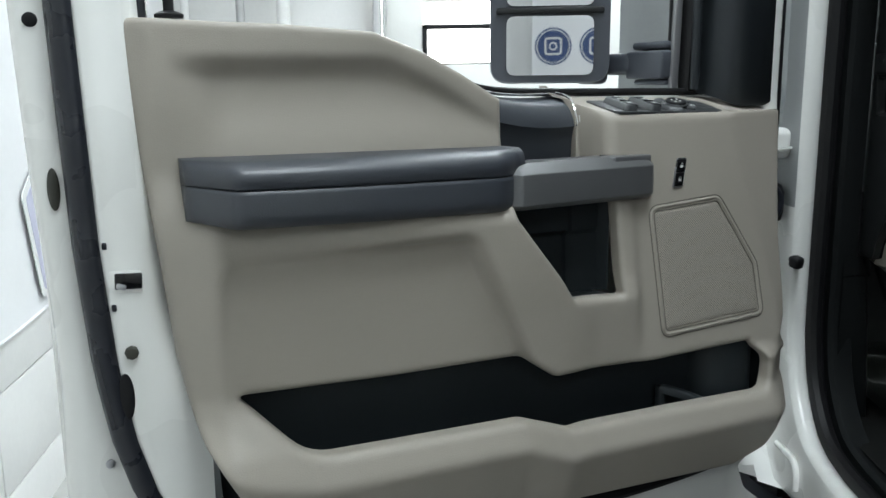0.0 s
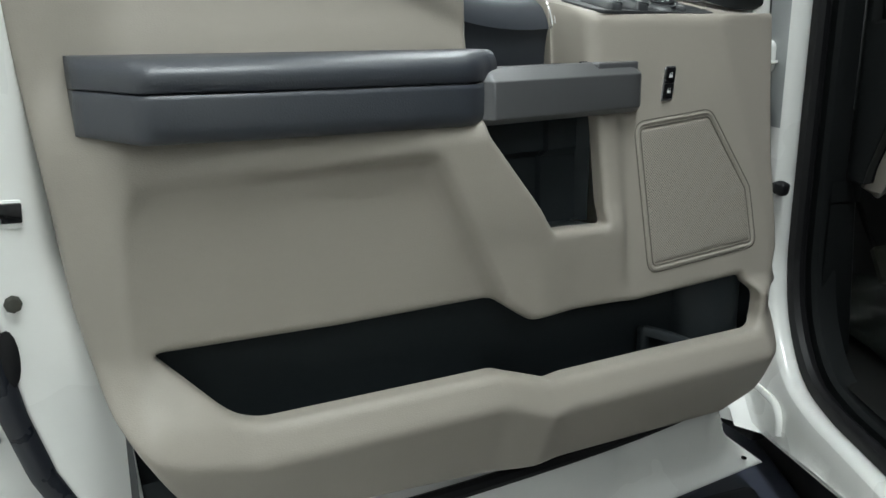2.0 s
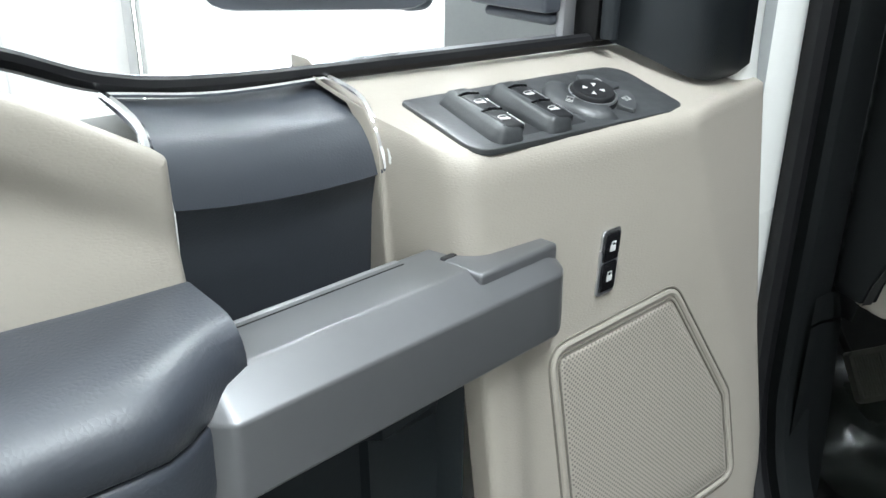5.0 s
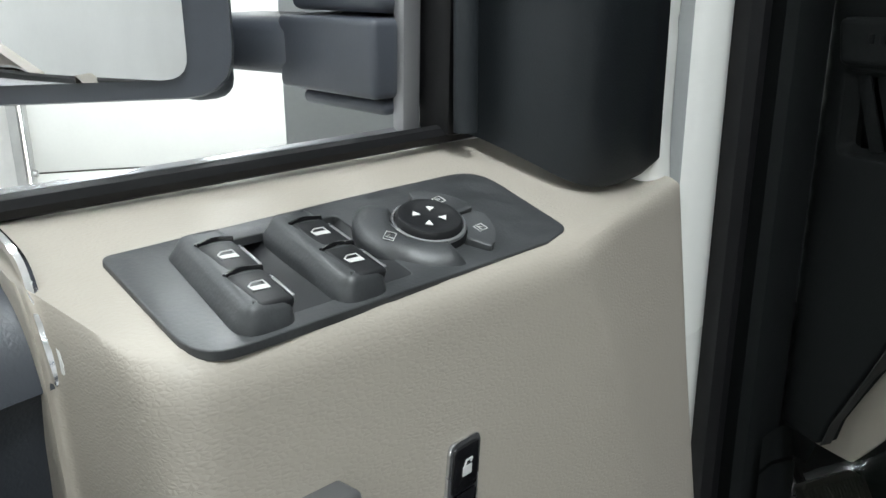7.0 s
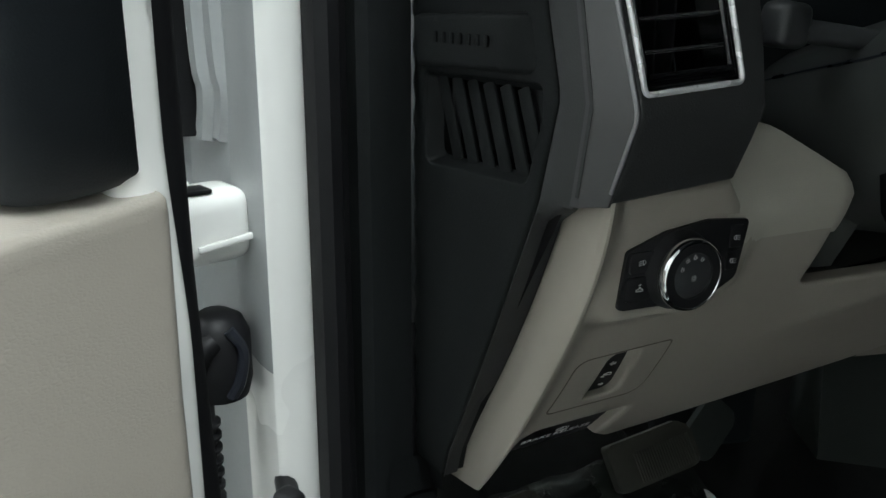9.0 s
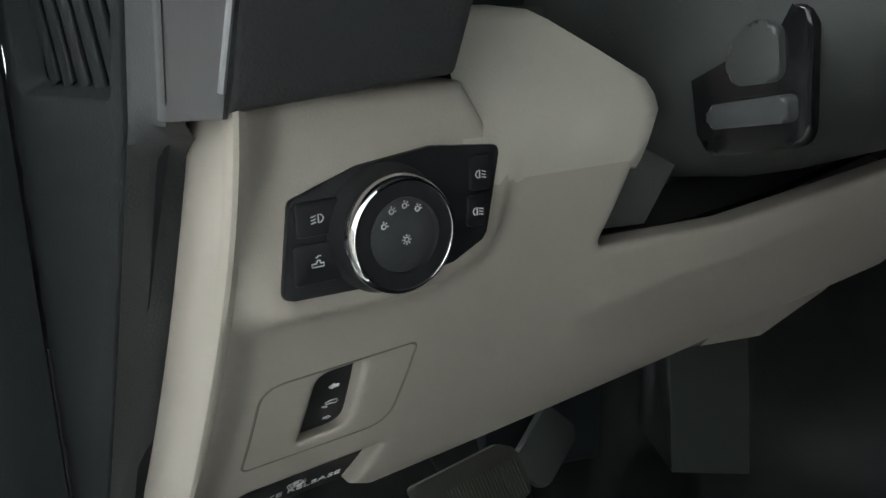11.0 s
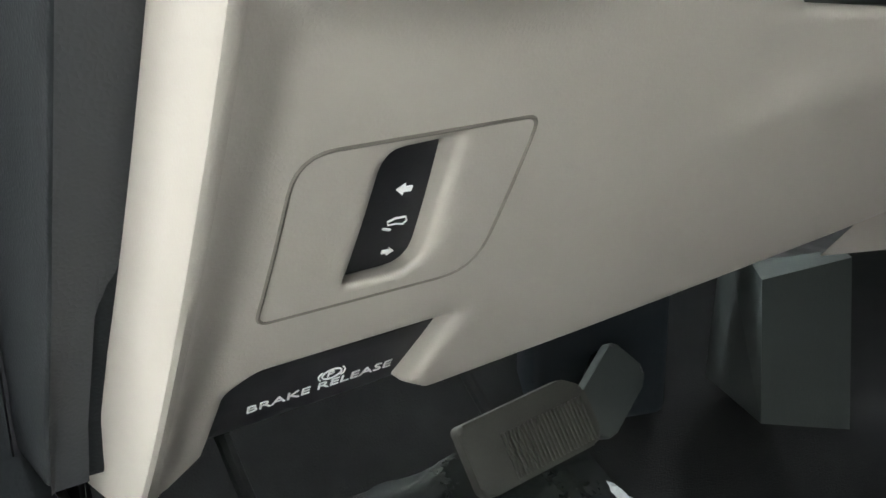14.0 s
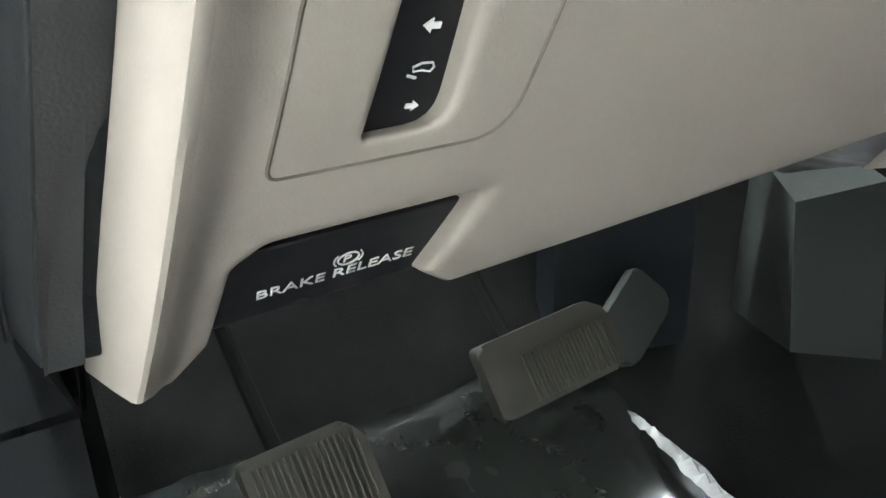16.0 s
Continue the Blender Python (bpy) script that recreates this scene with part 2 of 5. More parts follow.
old = N["Principled BSDF"].inputs["Base Color"].links[0].from_socket
mul = N.new("ShaderNodeVectorMath")
mul.operation = "SCALE"
K.new(old, mul.inputs[0])
K.new(hole.outputs[0], mul.inputs["Scale"])
K.new(mul.outputs[0], N["Principled BSDF"].inputs["Base Color"])
joint = material("brown_joint", (0.14, 0.125, 0.105), 0.7, vary=0.05)
black = material("black_grained_plastic", (0.009, 0.0095, 0.0105), 0.52, grain=0.35, grain_scale=420, vary=0.1, voronoi=True, spec=0.16)
dark_inner = material("black_moulded_plastic", (0.017, 0.0215, 0.0245), 0.55, spec=0.3, grain=0.2, grain_scale=300, vary=0.12)
vinyl = material("dark_grey_vinyl", (0.036, 0.041, 0.052), 0.46, spec=0.75, grain=0.35, grain_scale=300, vary=0.05, voronoi=True)
charcoal = material("charcoal_soft_touch", (0.040, 0.045, 0.054), 0.38, grain=0.25, grain_scale=420, vary=0.05, voronoi=True)
grey_metallic = material("grey_metallic_paint", (0.145, 0.147, 0.152), 0.36, metal=0.45, grain=0.05, grain_scale=1500, vary=0.04)
switch_plate = material("dark_grey_switch_plate", (0.046, 0.0485, 0.051), 0.44, grain=0.25, grain_scale=500, vary=0.32, blotch=38, rough_vary=0.14)
switch_black = material("satin_black_plastic", (0.015, 0.0155, 0.017), 0.45, vary=0.08, blotch=30, spec=0.3, grain=0.1, grain_scale=600)
gloss_black = material("gloss_black_plastic", (0.008, 0.008, 0.009), 0.12, vary=0.1, blotch=30)
chrome = material("chrome", (0.8, 0.8, 0.82), 0.09, metal=1.0, vary=0.03, rough_vary=0.04)
satin_silver = material("satin_silver", (0.55, 0.55, 0.57), 0.3, metal=0.9, vary=0.05)
white_print = material("white_print", (0.75, 0.75, 0.74), 0.6, vary=0.05, blotch=60)
paint = material("white_car_paint", (0.85, 0.85, 0.82), 0.28, vary=0.02, coat=0.7, blotch=3)
# white paint greyed for both thin overspray and the shade round the hinges
paint_thin_shaded = material("white_overspray_shaded", (0.34, 0.355, 0.355), 0.4, vary=0.08, coat=0.3, blotch=12)
rubber = material("black_rubber", (0.009, 0.009, 0.010), 0.5, spec=0.25, grain=0.2, grain_scale=300, vary=0.15)
gloss_rubber = material("dark_blue_black_seal", (0.014, 0.016, 0.022), 0.3, vary=0.1, blotch=20)
carpet = material("black_carpet", (0.012, 0.0125, 0.012), 0.95, grain=1.0, grain_scale=500, vary=0.35, blotch=30, spec=0.1)
# dash beige made paler: the light falling on the ledge is in the colour
lit_beige = material("lit_beige_ledge_plastic", (0.43, 0.410, 0.355), 0.5, grain=0.2, grain_scale=400, vary=0.03, voronoi=True)
pedal_rubber = material("worn_pedal_rubber", (0.043, 0.043, 0.034), 0.6, grain=0.4, grain_scale=200, vary=0.3, blotch=25)
cab_black = material("black_cab_plastic", (0.012, 0.0135, 0.014), 0.55, grain=0.35, grain_scale=420, vary=0.1, voronoi=True, spec=0.09)
sail_black = material("dark_grained_cover", (0.017, 0.0205, 0.024), 0.48, grain=0.3, grain_scale=420, vary=0.08, voronoi=True, spec=0.3)
bright_silver = material("bright_silver_ring", (0.82, 0.82, 0.83), 0.28, metal=0.35, vary=0.04, blotch=40)
well_grey = material("dark_switch_well", (0.015, 0.016, 0.018), 0.5, vary=0.1, blotch=25)
dash_beige = material("beige_dash_plastic", (0.345, 0.316, 0.272), 0.52, grain=0.14, grain_scale=520, vary=0.035, voronoi=True)
faint_print = material("pale_grey_print", (0.48, 0.48, 0.47), 0.6, vary=0.1, blotch=60)
console_grey = material("dark_console_plastic", (0.036, 0.043, 0.039), 0.5, grain=0.3, grain_scale=300, vary=0.12)

galv_post = material("satin_grey_metal", (0.30, 0.30, 0.31), 0.4, metal=0.5, vary=0.05)
mirror_grey = material("dark_grey_mirror_plastic", (0.058, 0.064, 0.078), 0.42, grain=0.2, grain_scale=400, vary=0.08)
shroud_grey = material("dark_column_plastic", (0.042, 0.046, 0.044), 0.45, grain=0.3, grain_scale=420, vary=0.06, voronoi=True)

dash_black = material("black_dash_plastic", (0.033, 0.0345, 0.0350), 0.5, spec=0.4, grain=0.3, grain_scale=420, vary=0.08, voronoi=True)

# ---- the open front door ----
DOOR = pose(0.6, 1.43, 0, 0, 0, 29)
door = thing("front_door", DOOR, "open white pickup front door with beige and dark grey inner trim", "car door")


def D(u, v, w):
    """Door place: along the door, height, towards the cab."""
    return Vector((u, -w, v))


INSERT = resample(rounded([(-0.905, 1.352, 0.05), (-0.565, 1.357, 0.03), (-0.455, 1.120), (-0.905, 1.120)], 0.01), 0.02)


def face_depth(u, v):
    """How far the trim stands out below the arm rest and on the switch pod."""
    P = np.stack([u, v], 1)
    ins = np.where(inside(INSERT, P), 1, -1) * dist_to(INSERT, P)
    band = (0.026 - 0.014 * smooth(-0.43, -0.34, u)) * (0.22 + 0.78 * smooth(-0.87, -0.68, u))
    w = band - band * smooth(-0.006, 0.012, ins)
    w = np.maximum(w - 0.004, w * (1 - 0.3 * smooth(1.30, 1.18, v)))
    front = 0.004 - 0.15 * (v - 1.18) - 0.24 * np.maximum(0, u - (-0.075 + 0.28 * np.clip(1.5 - v, 0, 0.3)))
    w = w + (front - w) * smooth(-0.285, -0.262, u)
    column = front + 0.008 * (1 - smooth(-0.285, -0.262, u)) * smooth(1.405, 1.375, v)
    w = w + (column - w) * smooth(1.225, 1.275, v) * smooth(-0.43, -0.36, u)
    # the storage pocket stands out below its opening and has a crease along the front
    mid = np.interp(u, (-0.95, -0.88, -0.5, -0.43, -0.08, -0.055), (1.14, 1.14, 1.135, 1.112, 1.112, 1.120))
    wide = np.interp(u, (-0.88, -0.5, -0.43, -0.08, -0.055), (0.038, 0.03, 0.007, 0.008, 0.014))
    pocket = 1 - smooth(0, 1, (v - mid + wide) / (2 * wide))
    c = v - np.interp(u, (-0.96, -0.88, -0.80, -0.50, -0.43, 0.05), (1.115, 1.075, 1.056, 1.052, 1.023, 1.019))
    soft = np.sqrt(c * c + 0.003 ** 2)
    face = 0.0640 - np.where(c > 0, 0.50 * np.minimum(soft, 0.05), 0.42 * soft)
    w = w * (1 - pocket) + face * pocket
    w = w - 0.007 * smooth(0.0, 1.0, (u + 0.43) / 0.05) * pocket
    w = w - 0.050 * smooth(-0.030, 0.060, u) * smooth(1.140, 1.10, v)
    return w - 0.05 * smooth(-0.895, -0.975, u)


def upper_depth(u, v):
    rim = 1.594 - 0.9 * np.maximum(0, u + 0.66) ** 1.35
    lower = -0.070 - 0.026 * smooth(1.44, 1.58, v)
    rise = smooth(-0.024, 0.005, v - rim)
    w = lower + (-0.076 - lower) * rise
    side = smooth(-0.865, -0.955, u)
    return w + (-0.055 - w) * side - 0.008 * smooth(-0.955, -0.99, u)


def trim_surface(u, s):
    w, v = face_depth(u, s), s.copy()
    up = upper_depth(u, s)
    w = np.where(u < -0.455, w + (up - w) * smooth(1.37, 1.462, s), w)
    # the switch pod turns over into its upper face
    A0, A1 = radians(81), radians(10)
    R = 0.016 - 0.012 * smooth(-0.085, -0.030, u)
    S0 = 1.4985 + 0.83 * (0.016 - R)
    t = s - S0
    pod = (u > -0.44) & (t > 0)
    ph = np.clip(A0 - t / R, A1, A0)
    rest = np.maximum(0, t - R * (A0 - A1))
    w0 = face_depth(u, S0)
    wp = w0 - R * (np.sin(A0) - np.sin(ph)) - rest * math.cos(A1)
    wp = np.where(t > 0, -np.abs(wp - w0) + w0, wp)
    vp = S0 + R * (np.cos(ph) - np.cos(A0)) + rest * math.sin(A1)
    w, v = np.where(pod, wp, w), np.where(pod, vp, v)
    v = np.where(pod, v - 0.02 * (u + 0.19) * np.clip(t / 0.02, 0, 1), v)
    # the pod's rear flank turns back beside the dark cap
    RF, AF = 0.024, radians(78)
    q = np.where((u > -0.44) & (s > 1.40), np.maximum(0, -0.287 - u), 0) * smooth(1.385, 1.412, s)
    ph = np.clip(q / RF, 0, AF)
    tail = np.maximum(0, q - RF * AF)
    dw = RF * (1 - np.cos(ph)) + tail * math.sin(AF)
    w = np.where(q > 0, np.maximum(w - dw, -0.192), w)
    v = np.where(pod, v + math.tan(A1) * dw * np.clip(t / 0.02, 0, 1), v)
    u = np.where(q > 0, -0.287 - RF * np.sin(ph) - tail * math.cos(AF), u)
    return np.stack([u, -w, v], 1)


TRIM_OUT = rounded([
    (-0.995, 1.640, 0.02), (-0.80, 1.637), (-0.667, 1.629), (-0.595, 1.603), (-0.535, 1.572), (-0.474, 1.536, 0.004), (-0.472, 1.44, 0.002),
    (-0.502, 1.438, 0.004), (-0.500, 1.375, 0.02), (-0.398, 1.2465, 0.010), (-0.3055, 1.2415, 0.006), (-0.3075, 1.408, 0.004), (-0.395, 1.410, 0.002),
    (-0.395, 1.648, 0.004), (0.075, 1.648, 0.004), (0.076, 1.50, 0.012), (0.055, 1.40, 0.03), (0.038, 1.30), (0.032, 1.168, 0.015),
    (0.020, 1.140, 0.004), (0.047, 1.112, 0.03), (0.046, 1.045, 0.05), (-0.024, 0.952, 0.04), (-0.08, 0.925), (-0.45, 0.936), (-0.74, 0.965, 0.06),
    (-0.878, 1.02, 0.08), (-0.935, 1.125, 0.08), (-0.952, 1.22), (-0.963, 1.34)], 0.012)
POCKET = rounded([(-0.892, 1.176, 0.006), (-0.68, 1.170), (-0.482, 1.170, 0.015), (-0.435, 1.137, 0.03), (-0.25, 1.131), (-0.054, 1.137, 0.008),
                  (-0.024, 1.108, 0.035), (-0.028, 1.055, 0.028), (-0.23, 1.058), (-0.418, 1.059, 0.03), (-0.500, 1.089, 0.03), (-0.70, 1.092), (-0.808, 1.094, 0.075)], 0.01)
POD_HOLES = [rounded([(-0.249, 1.519), (-0.214, 1.519), (-0.203, 1.595), (-0.238, 1.595)], 0.004, 3), rounded([(-0.201, 1.519), (-0.173, 1.519), (-0.162, 1.595), (-0.190, 1.595)], 0.004, 3)]
part("inner_trim", sheet(TRIM_OUT, [POCKET, *POD_HOLES], trim_surface, 0.007, 0.008, hole_roll=0.009, lip=0.016), beige, door,
     "beige moulded door trim with leather grain", angle=60)

# storage pocket and pull cup behind the openings
rows = []
for w, v, g in ((0.024, 1.050, 0), (0.018, 1.00, -0.01), (0.012, 0.975, -0.015), (-0.03, 0.97, -0.015), (-0.045, 0.985, -0.01), (-0.048, 1.12, 0), (-0.035, 1.22, 0.0)):
    rows.append([D(u, v, w) for u in np.linspace(-0.915 - g, -0.015 + g, 12)])
liner = loft(rows)
for u in (-0.918, -0.012):
    liner.faces.new([liner.verts.new(D(u, v, w)) for w, v in ((0.016, 1.055), (0.016, 1.00), (0.012, 0.975), (-0.03, 0.97), (-0.045, 0.985), (-0.035, 1.22))])
part("storage_pocket", liner, dark_inner, door, "black moulded storage pocket")
part("bottle_holder", loft([[D(-0.070 - 0.062 * math.cos(a) * k, v, -0.050 + 0.052 * math.sin(a) * k) for a in np.linspace(0.0, 2.9, 22)] for v, k in ((0.985, 1.04), (1.05, 1.0), (1.12, 0.99), (1.16, 0.97))]), dark_inner, door, "black rounded bottle holder wall", angle=60)
rows = []
for f in np.linspace(0, 1, 9):
    u, w, v = -0.204 + 0.082 * f, -0.024 + 0.050 * f, 1.0745 - 0.036 * f + 0.004 * math.sin(math.pi * f)
    rows.append([D(u + a * 0.9, v + b, w - a * 0.5) for a, b in ((-0.007, -0.012), (-0.007, -0.003), (-0.004, 0.0), (0.006, 0.0), (0.010, -0.004), (0.010, -0.012))])
part("pocket_divider", loft(rows, True, True), dark_inner, door, "black divider across the storage pocket", angle=60)
part("divider_post", box(0.014, 0.016, 0.10, pose(-0.204, 0.027, 1.023), 0.005, 3), dark_inner, door)
part("pocket_clip", box(0.03, 0.012, 0.018, pose(-0.60, -0.03, 1.075, 0, 20, 0), 0.004), dark_inner, door)
cup = loft([[D(u, v, w) for v in (1.44, 1.36, 1.34, 1.33, 1.24)] for u, w in ((-0.515, 0.0), (-0.50, -0.055), (-0.375, -0.062), (-0.372, -0.055), (-0.316, -0.055), (-0.305, -0.040))])
for f in list(cup.verts):
    if 1.325 < f.co.z < 1.345 and f.co.y > 0.04:
        f.co.y -= 0.0 if f.co.z > 1.335 else -0.003
for f in list(cup.verts):
    if f.co.z > 1.335 and f.co.y > 0.04 and f.co.x < -0.36:
        f.co.y -= 0.014
cup.faces.new([cup.verts.new(D(u, 1.2405, w)) for u, w in ((-0.405, 0.0), (-0.50, -0.06), (-0.330, -0.06), (-0.310, -0.012))])
part("pull_cup", cup, dark_inner, door, "black lining of the pull handle recess", angle=25)

# arm rest: a padded top over a stitched front
AU = np.concatenate([np.linspace(-0.934, -0.885, 7), np.linspace(-0.872, -0.474, 30)])


def arm_rows(profile):
    rows = []
    for u in AU:
        e = float(np.clip((-0.885 - u) / 0.048, 0, 1))
        f = smooth(-0.535, -0.470, u)
        k = smooth(-0.80, -0.50, u)
        row = []
        for w, v in profile:
            ww = -0.08 + (w + 0.08) * (1 - 0.44 * e - 0.04 * e * e) * (1 - 0.16 * k - 0.28 * f)
            low = (1.470 - v) / 0.09
            row.append(D(u, v + 0.006 * e * (w > -0.02) * low - 0.018 * (u + 0.7) * min(1.0, 0.4 + low), ww))
        rows.append(row)
    return rows


def arc(cx, cy, rx, ry, a0, a1, n):
    return [(cx + rx * math.cos(radians(a0 + (a1 - a0) * i / n)), cy + ry * math.sin(radians(a0 + (a1 - a0) * i / n))) for i in range(n + 1)]


pad = [(-0.10, 1.443), (-0.095, 1.465)] + arc(-0.06, 1.451, 0.03, 0.020, 150, 90, 4) + arc(0.012, 1.452, 0.040, 0.0195, 90, 0, 8) + [(0.0515, 1.4405), (0.049, 1.4382), (-0.08, 1.437)]
front = [(-0.08, 1.436), (0.048, 1.4372), (0.0510, 1.4360), (0.0520, 1.431)] + arc(0.036, 1.408, 0.016, 0.018, 0, -80, 6) + [(0.0, 1.388), (-0.08, 1.391)]
part("arm_rest_pad", loft(arm_rows(pad), True, True), vinyl, door, "padded dark grey vinyl arm rest top", angle=70)
part("arm_rest_front", loft(arm_rows(front), True, True), vinyl, door, "dark grey vinyl arm rest front with a seam", angle=70)

# pull handle
H0, H1 = D(-0.514, 1.418, 0.003), D(-0.234, 1.418, -0.031)
HX = (H1 - H0).normalized()
sec = rounded([(-0.050, 0.0300), (-0.006, 0.0315, 0.008), (0.0205, 0.0170, 0.0035), (0.0215, -0.0260, 0.004), (0.012, -0.0330, 0.004), (-0.020, -0.034), (-0.050, -0.026)], 0.003, 6)
rows = []
for f, cut, low in ((0.0, 0.024, 0.10), (0.006, 0.021, 0.03), (0.015, 0.0175, 0.01), (0.064, 0.003, 0.0), (0.072, 0.0012, 0.0), (0.084, 0.0, 0.0), (0.4, 0.0, 0.0), (0.74, 0.0, 0.0), (0.80, 0.0, 0.0),
                    (0.86, 0.0, 0.0), (0.930, 0.0, 0.0), (0.945, 0.0015, 0.0), (0.965, 0.005, 0.01), (0.982, 0.011, 0.04), (0.993, 0.018, 0.10), (1.0, 0.026, 0.18)):
    rows.append([H0 + HX * ((H1 - H0).length * f) + D(0, q * (1 - low), p if p < -0.014 else max(-0.016, p - cut)) for p, q in sec])
part("pull_handle", loft(rows, True, True), grey_metallic, door, "grey metallic pull handle", angle=36)
part("handle_ear", box(0.076, 0.034, 0.028, pose(-0.2800, 0.0360, 1.4358, 0, 0, 7), 0.003, 3), grey_metallic, door)
part("handle_socket", box(0.0775, 0.005, 0.0290, pose(-0.2805, 0.0535, 1.4360, 0, 0, 7), 0.0015, 3), rubber, door)
part("handle_strip", box(0.150, 0.0050, 0.0030, pose(-0.4150, 0.0570, 1.4468, 0, 0, 7), 0.001), galv_post, door, "pale strip along the handle")
part("handle_groove", box(0.150, 0.0016, 0.0030, pose(-0.4150, 0.0505, 1.4472, 0, 0, 7), 0.0006), rubber, door)

# dark cap between the upper trim and the switch pod
rows = []
for u in np.linspace(-0.474, -0.314, 14):
    sag = 0.012 * (1 - ((u + 0.394) / 0.08) ** 2)
    lean = 0.018 * (u + 0.474) / 0.16
    prof = [(-0.103, 1.40), (-0.098, 1.47), (-0.093, 1.5015)] + [(-0.0885 - 0.042 * (1 - math.cos(a)), 1.488 + 0.052 * math.sin(a)) for a in np.linspace(0.30, 1.40, 10)] + [(-0.150, 1.5435), (-0.185, 1.548)]
    prof = [(w - lean, v - 0.6 * lean * (v > 1.5)) for w, v in prof]
    rows.append([D(u, v - sag * 0.55, w - sag * 0.4) for w, v in prof])
part("dark_cap", loft(rows), charcoal, door, "dark charcoal cap with a rounded top", angle=60)
for u, g, drop in ((-0.4745, 0.0, 0.0), (-0.3190, 0.020, 0.008)):
    prof = [(-0.084, 1.43), (-0.092, 1.48), (-0.089, 1.505), (-0.098, 1.527), (-0.116, 1.542), (-0.142, 1.548), (-0.18, 1.551)]
    line = curve([D(u + 0.002 * math.sin(90 * v), v - drop * (v > 1.5), w - g) for w, v in prof], 5)
    part("bright_trim", tube(line, 0.0026, 6), chrome, door, "bright moulding left in protective film")
part("bright_trim", tube(curve([D(-0.472, 1.5505, -0.178), D(-0.40, 1.541, -0.184), D(-0.318, 1.541, -0.184)], 6), 0.0018, 6), chrome, door)
# crumpled edges of protective film on the mouldings
rng0 = random.Random(3)
for u, g, lo, hi, side in ((-0.4725, 0.0, 1.475, 1.540, -1), (-0.3190, 0.020, 1.485, 1.530, 1)):
    rows = []
    for i in range(26):
        v = lo + (hi - lo) * i / 25
        w = -0.087 - g - 0.030 * float(smooth(1.502, 1.545, v))
        wide = (0.0035 if side < 0 else 0.0022) + 0.003 * rng0.random() * math.sin(math.pi * i / 25)
        rows.append([D(u - side * 0.0005, v, w + 0.002), D(u, v + 0.001 * rng0.uniform(-1, 1), w + 0.0035 + 0.001 * rng0.random()), D(u - side * wide * -0.6, v, w + 0.0022), D(u - side * wide * -1.0, v, w - 0.002)])
    part("film_edge", loft(rows), white_print, door, "peeling clear film", angle=25)

# speaker grille with its rim and knitted relief
SPK = [(-0.240, 1.366, 0.016), (-0.104, 1.376, 0.018), (-0.034, 1.264, 0.02), (-0.025, 1.180, 0.012), (-0.228, 1.169, 0.014)]


def on_face(u, v, lift=0.0):
    w = face_depth(np.array([u]), np.array([v]))[0]
    return D(u, v, w + lift)


def face_sheet(loop, lift, h, roll, lip=0.006):
    return sheet(loop, [], lambda u, v: np.stack([u, -(face_depth(u, v) + lift), v], 1), h, roll, lip=lip)


def shrink(loop, d):
    L = np.array(loop)
    t = np.roll(L, -1, 0) - np.roll(L, 1, 0)
    n = np.stack([-t[:, 1], t[:, 0]], 1) / np.maximum(np.hypot(*t.T), 1e-9)[:, None]
    area = np.sum(L[:, 0] * np.roll(L[:, 1], -1) - L[:, 1] * np.roll(L[:, 0], -1))
    return [tuple(p) for p in L + n * d * (1 if area > 0 else -1)]


spk = rounded(SPK, 0.015, 6)
part("speaker_rim", tube([on_face(u, v, -0.001) for u, v in spk], 0.0032, 8, True), beige, door)
grille = part("speaker_grille", face_sheet(shrink(spk, 0.007), 0.0012, 0.012, 0.004), beige_mesh, door, "perforated beige speaker grille")
part("rim_groove", tube([on_face(u, v, 0.0002) for u, v in shrink(spk, -0.0042)], 0.0010, 6, True), joint, door)
part("grille_groove", tube([on_face(u, v, 0.0002) for u, v in shrink(spk, 0.0055)], 0.0010, 6, True), joint, door)

# lock switch
LM = frame_at(on_face(-0.180, 1.418, 0.0), D(1, 0, -0.06), D(0, 1, -0.15))
SLANT = Matrix(((1, 0.27, 0, 0), (0, 1, 0, 0), (0, 0, 1, 0), (0, 0, 0, 1)))
lock = part("lock_switch", prism(rounded([(-0.0105, -0.023), (0.0105, -0.023), (0.0105, 0.023), (-0.0105, 0.023)], 0.004, 4), 0.0018, 0.0008, m=SLANT), satin_silver, door, "silver framed door lock switch", m=LM)
for s in (-1, 1):
    o = s * 0.0105
    part("rocker", prism(rounded([(-0.0085, o - 0.0100), (0.0085, o - 0.0100), (0.0085, o + 0.0100), (-0.0085, o + 0.0100)], 0.002, 3), 0.0034, 0.0012, m=SLANT), gloss_black, lock)
    mk = plate([(-0.0028, o - 0.003), (0.0028, o - 0.003), (0.0028, o + 0.001), (-0.0028, o + 0.001)])
    join(mk, tube([(-0.002, o + 0.001, 0.0003), (-0.002 + 0.001 * (s > 0), o + 0.0035, 0.0003), (0.002 + 0.001 * (s > 0), o + 0.0035, 0.0003), (0.002, o + 0.001 + 0.001 * (s > 0), 0.0003)], 0.0005, 5))
    mk.transform(Matrix.Translation((0, 0, 0.0034)) @ SLANT)
    part("padlock_mark", mk, faint_print, lock)

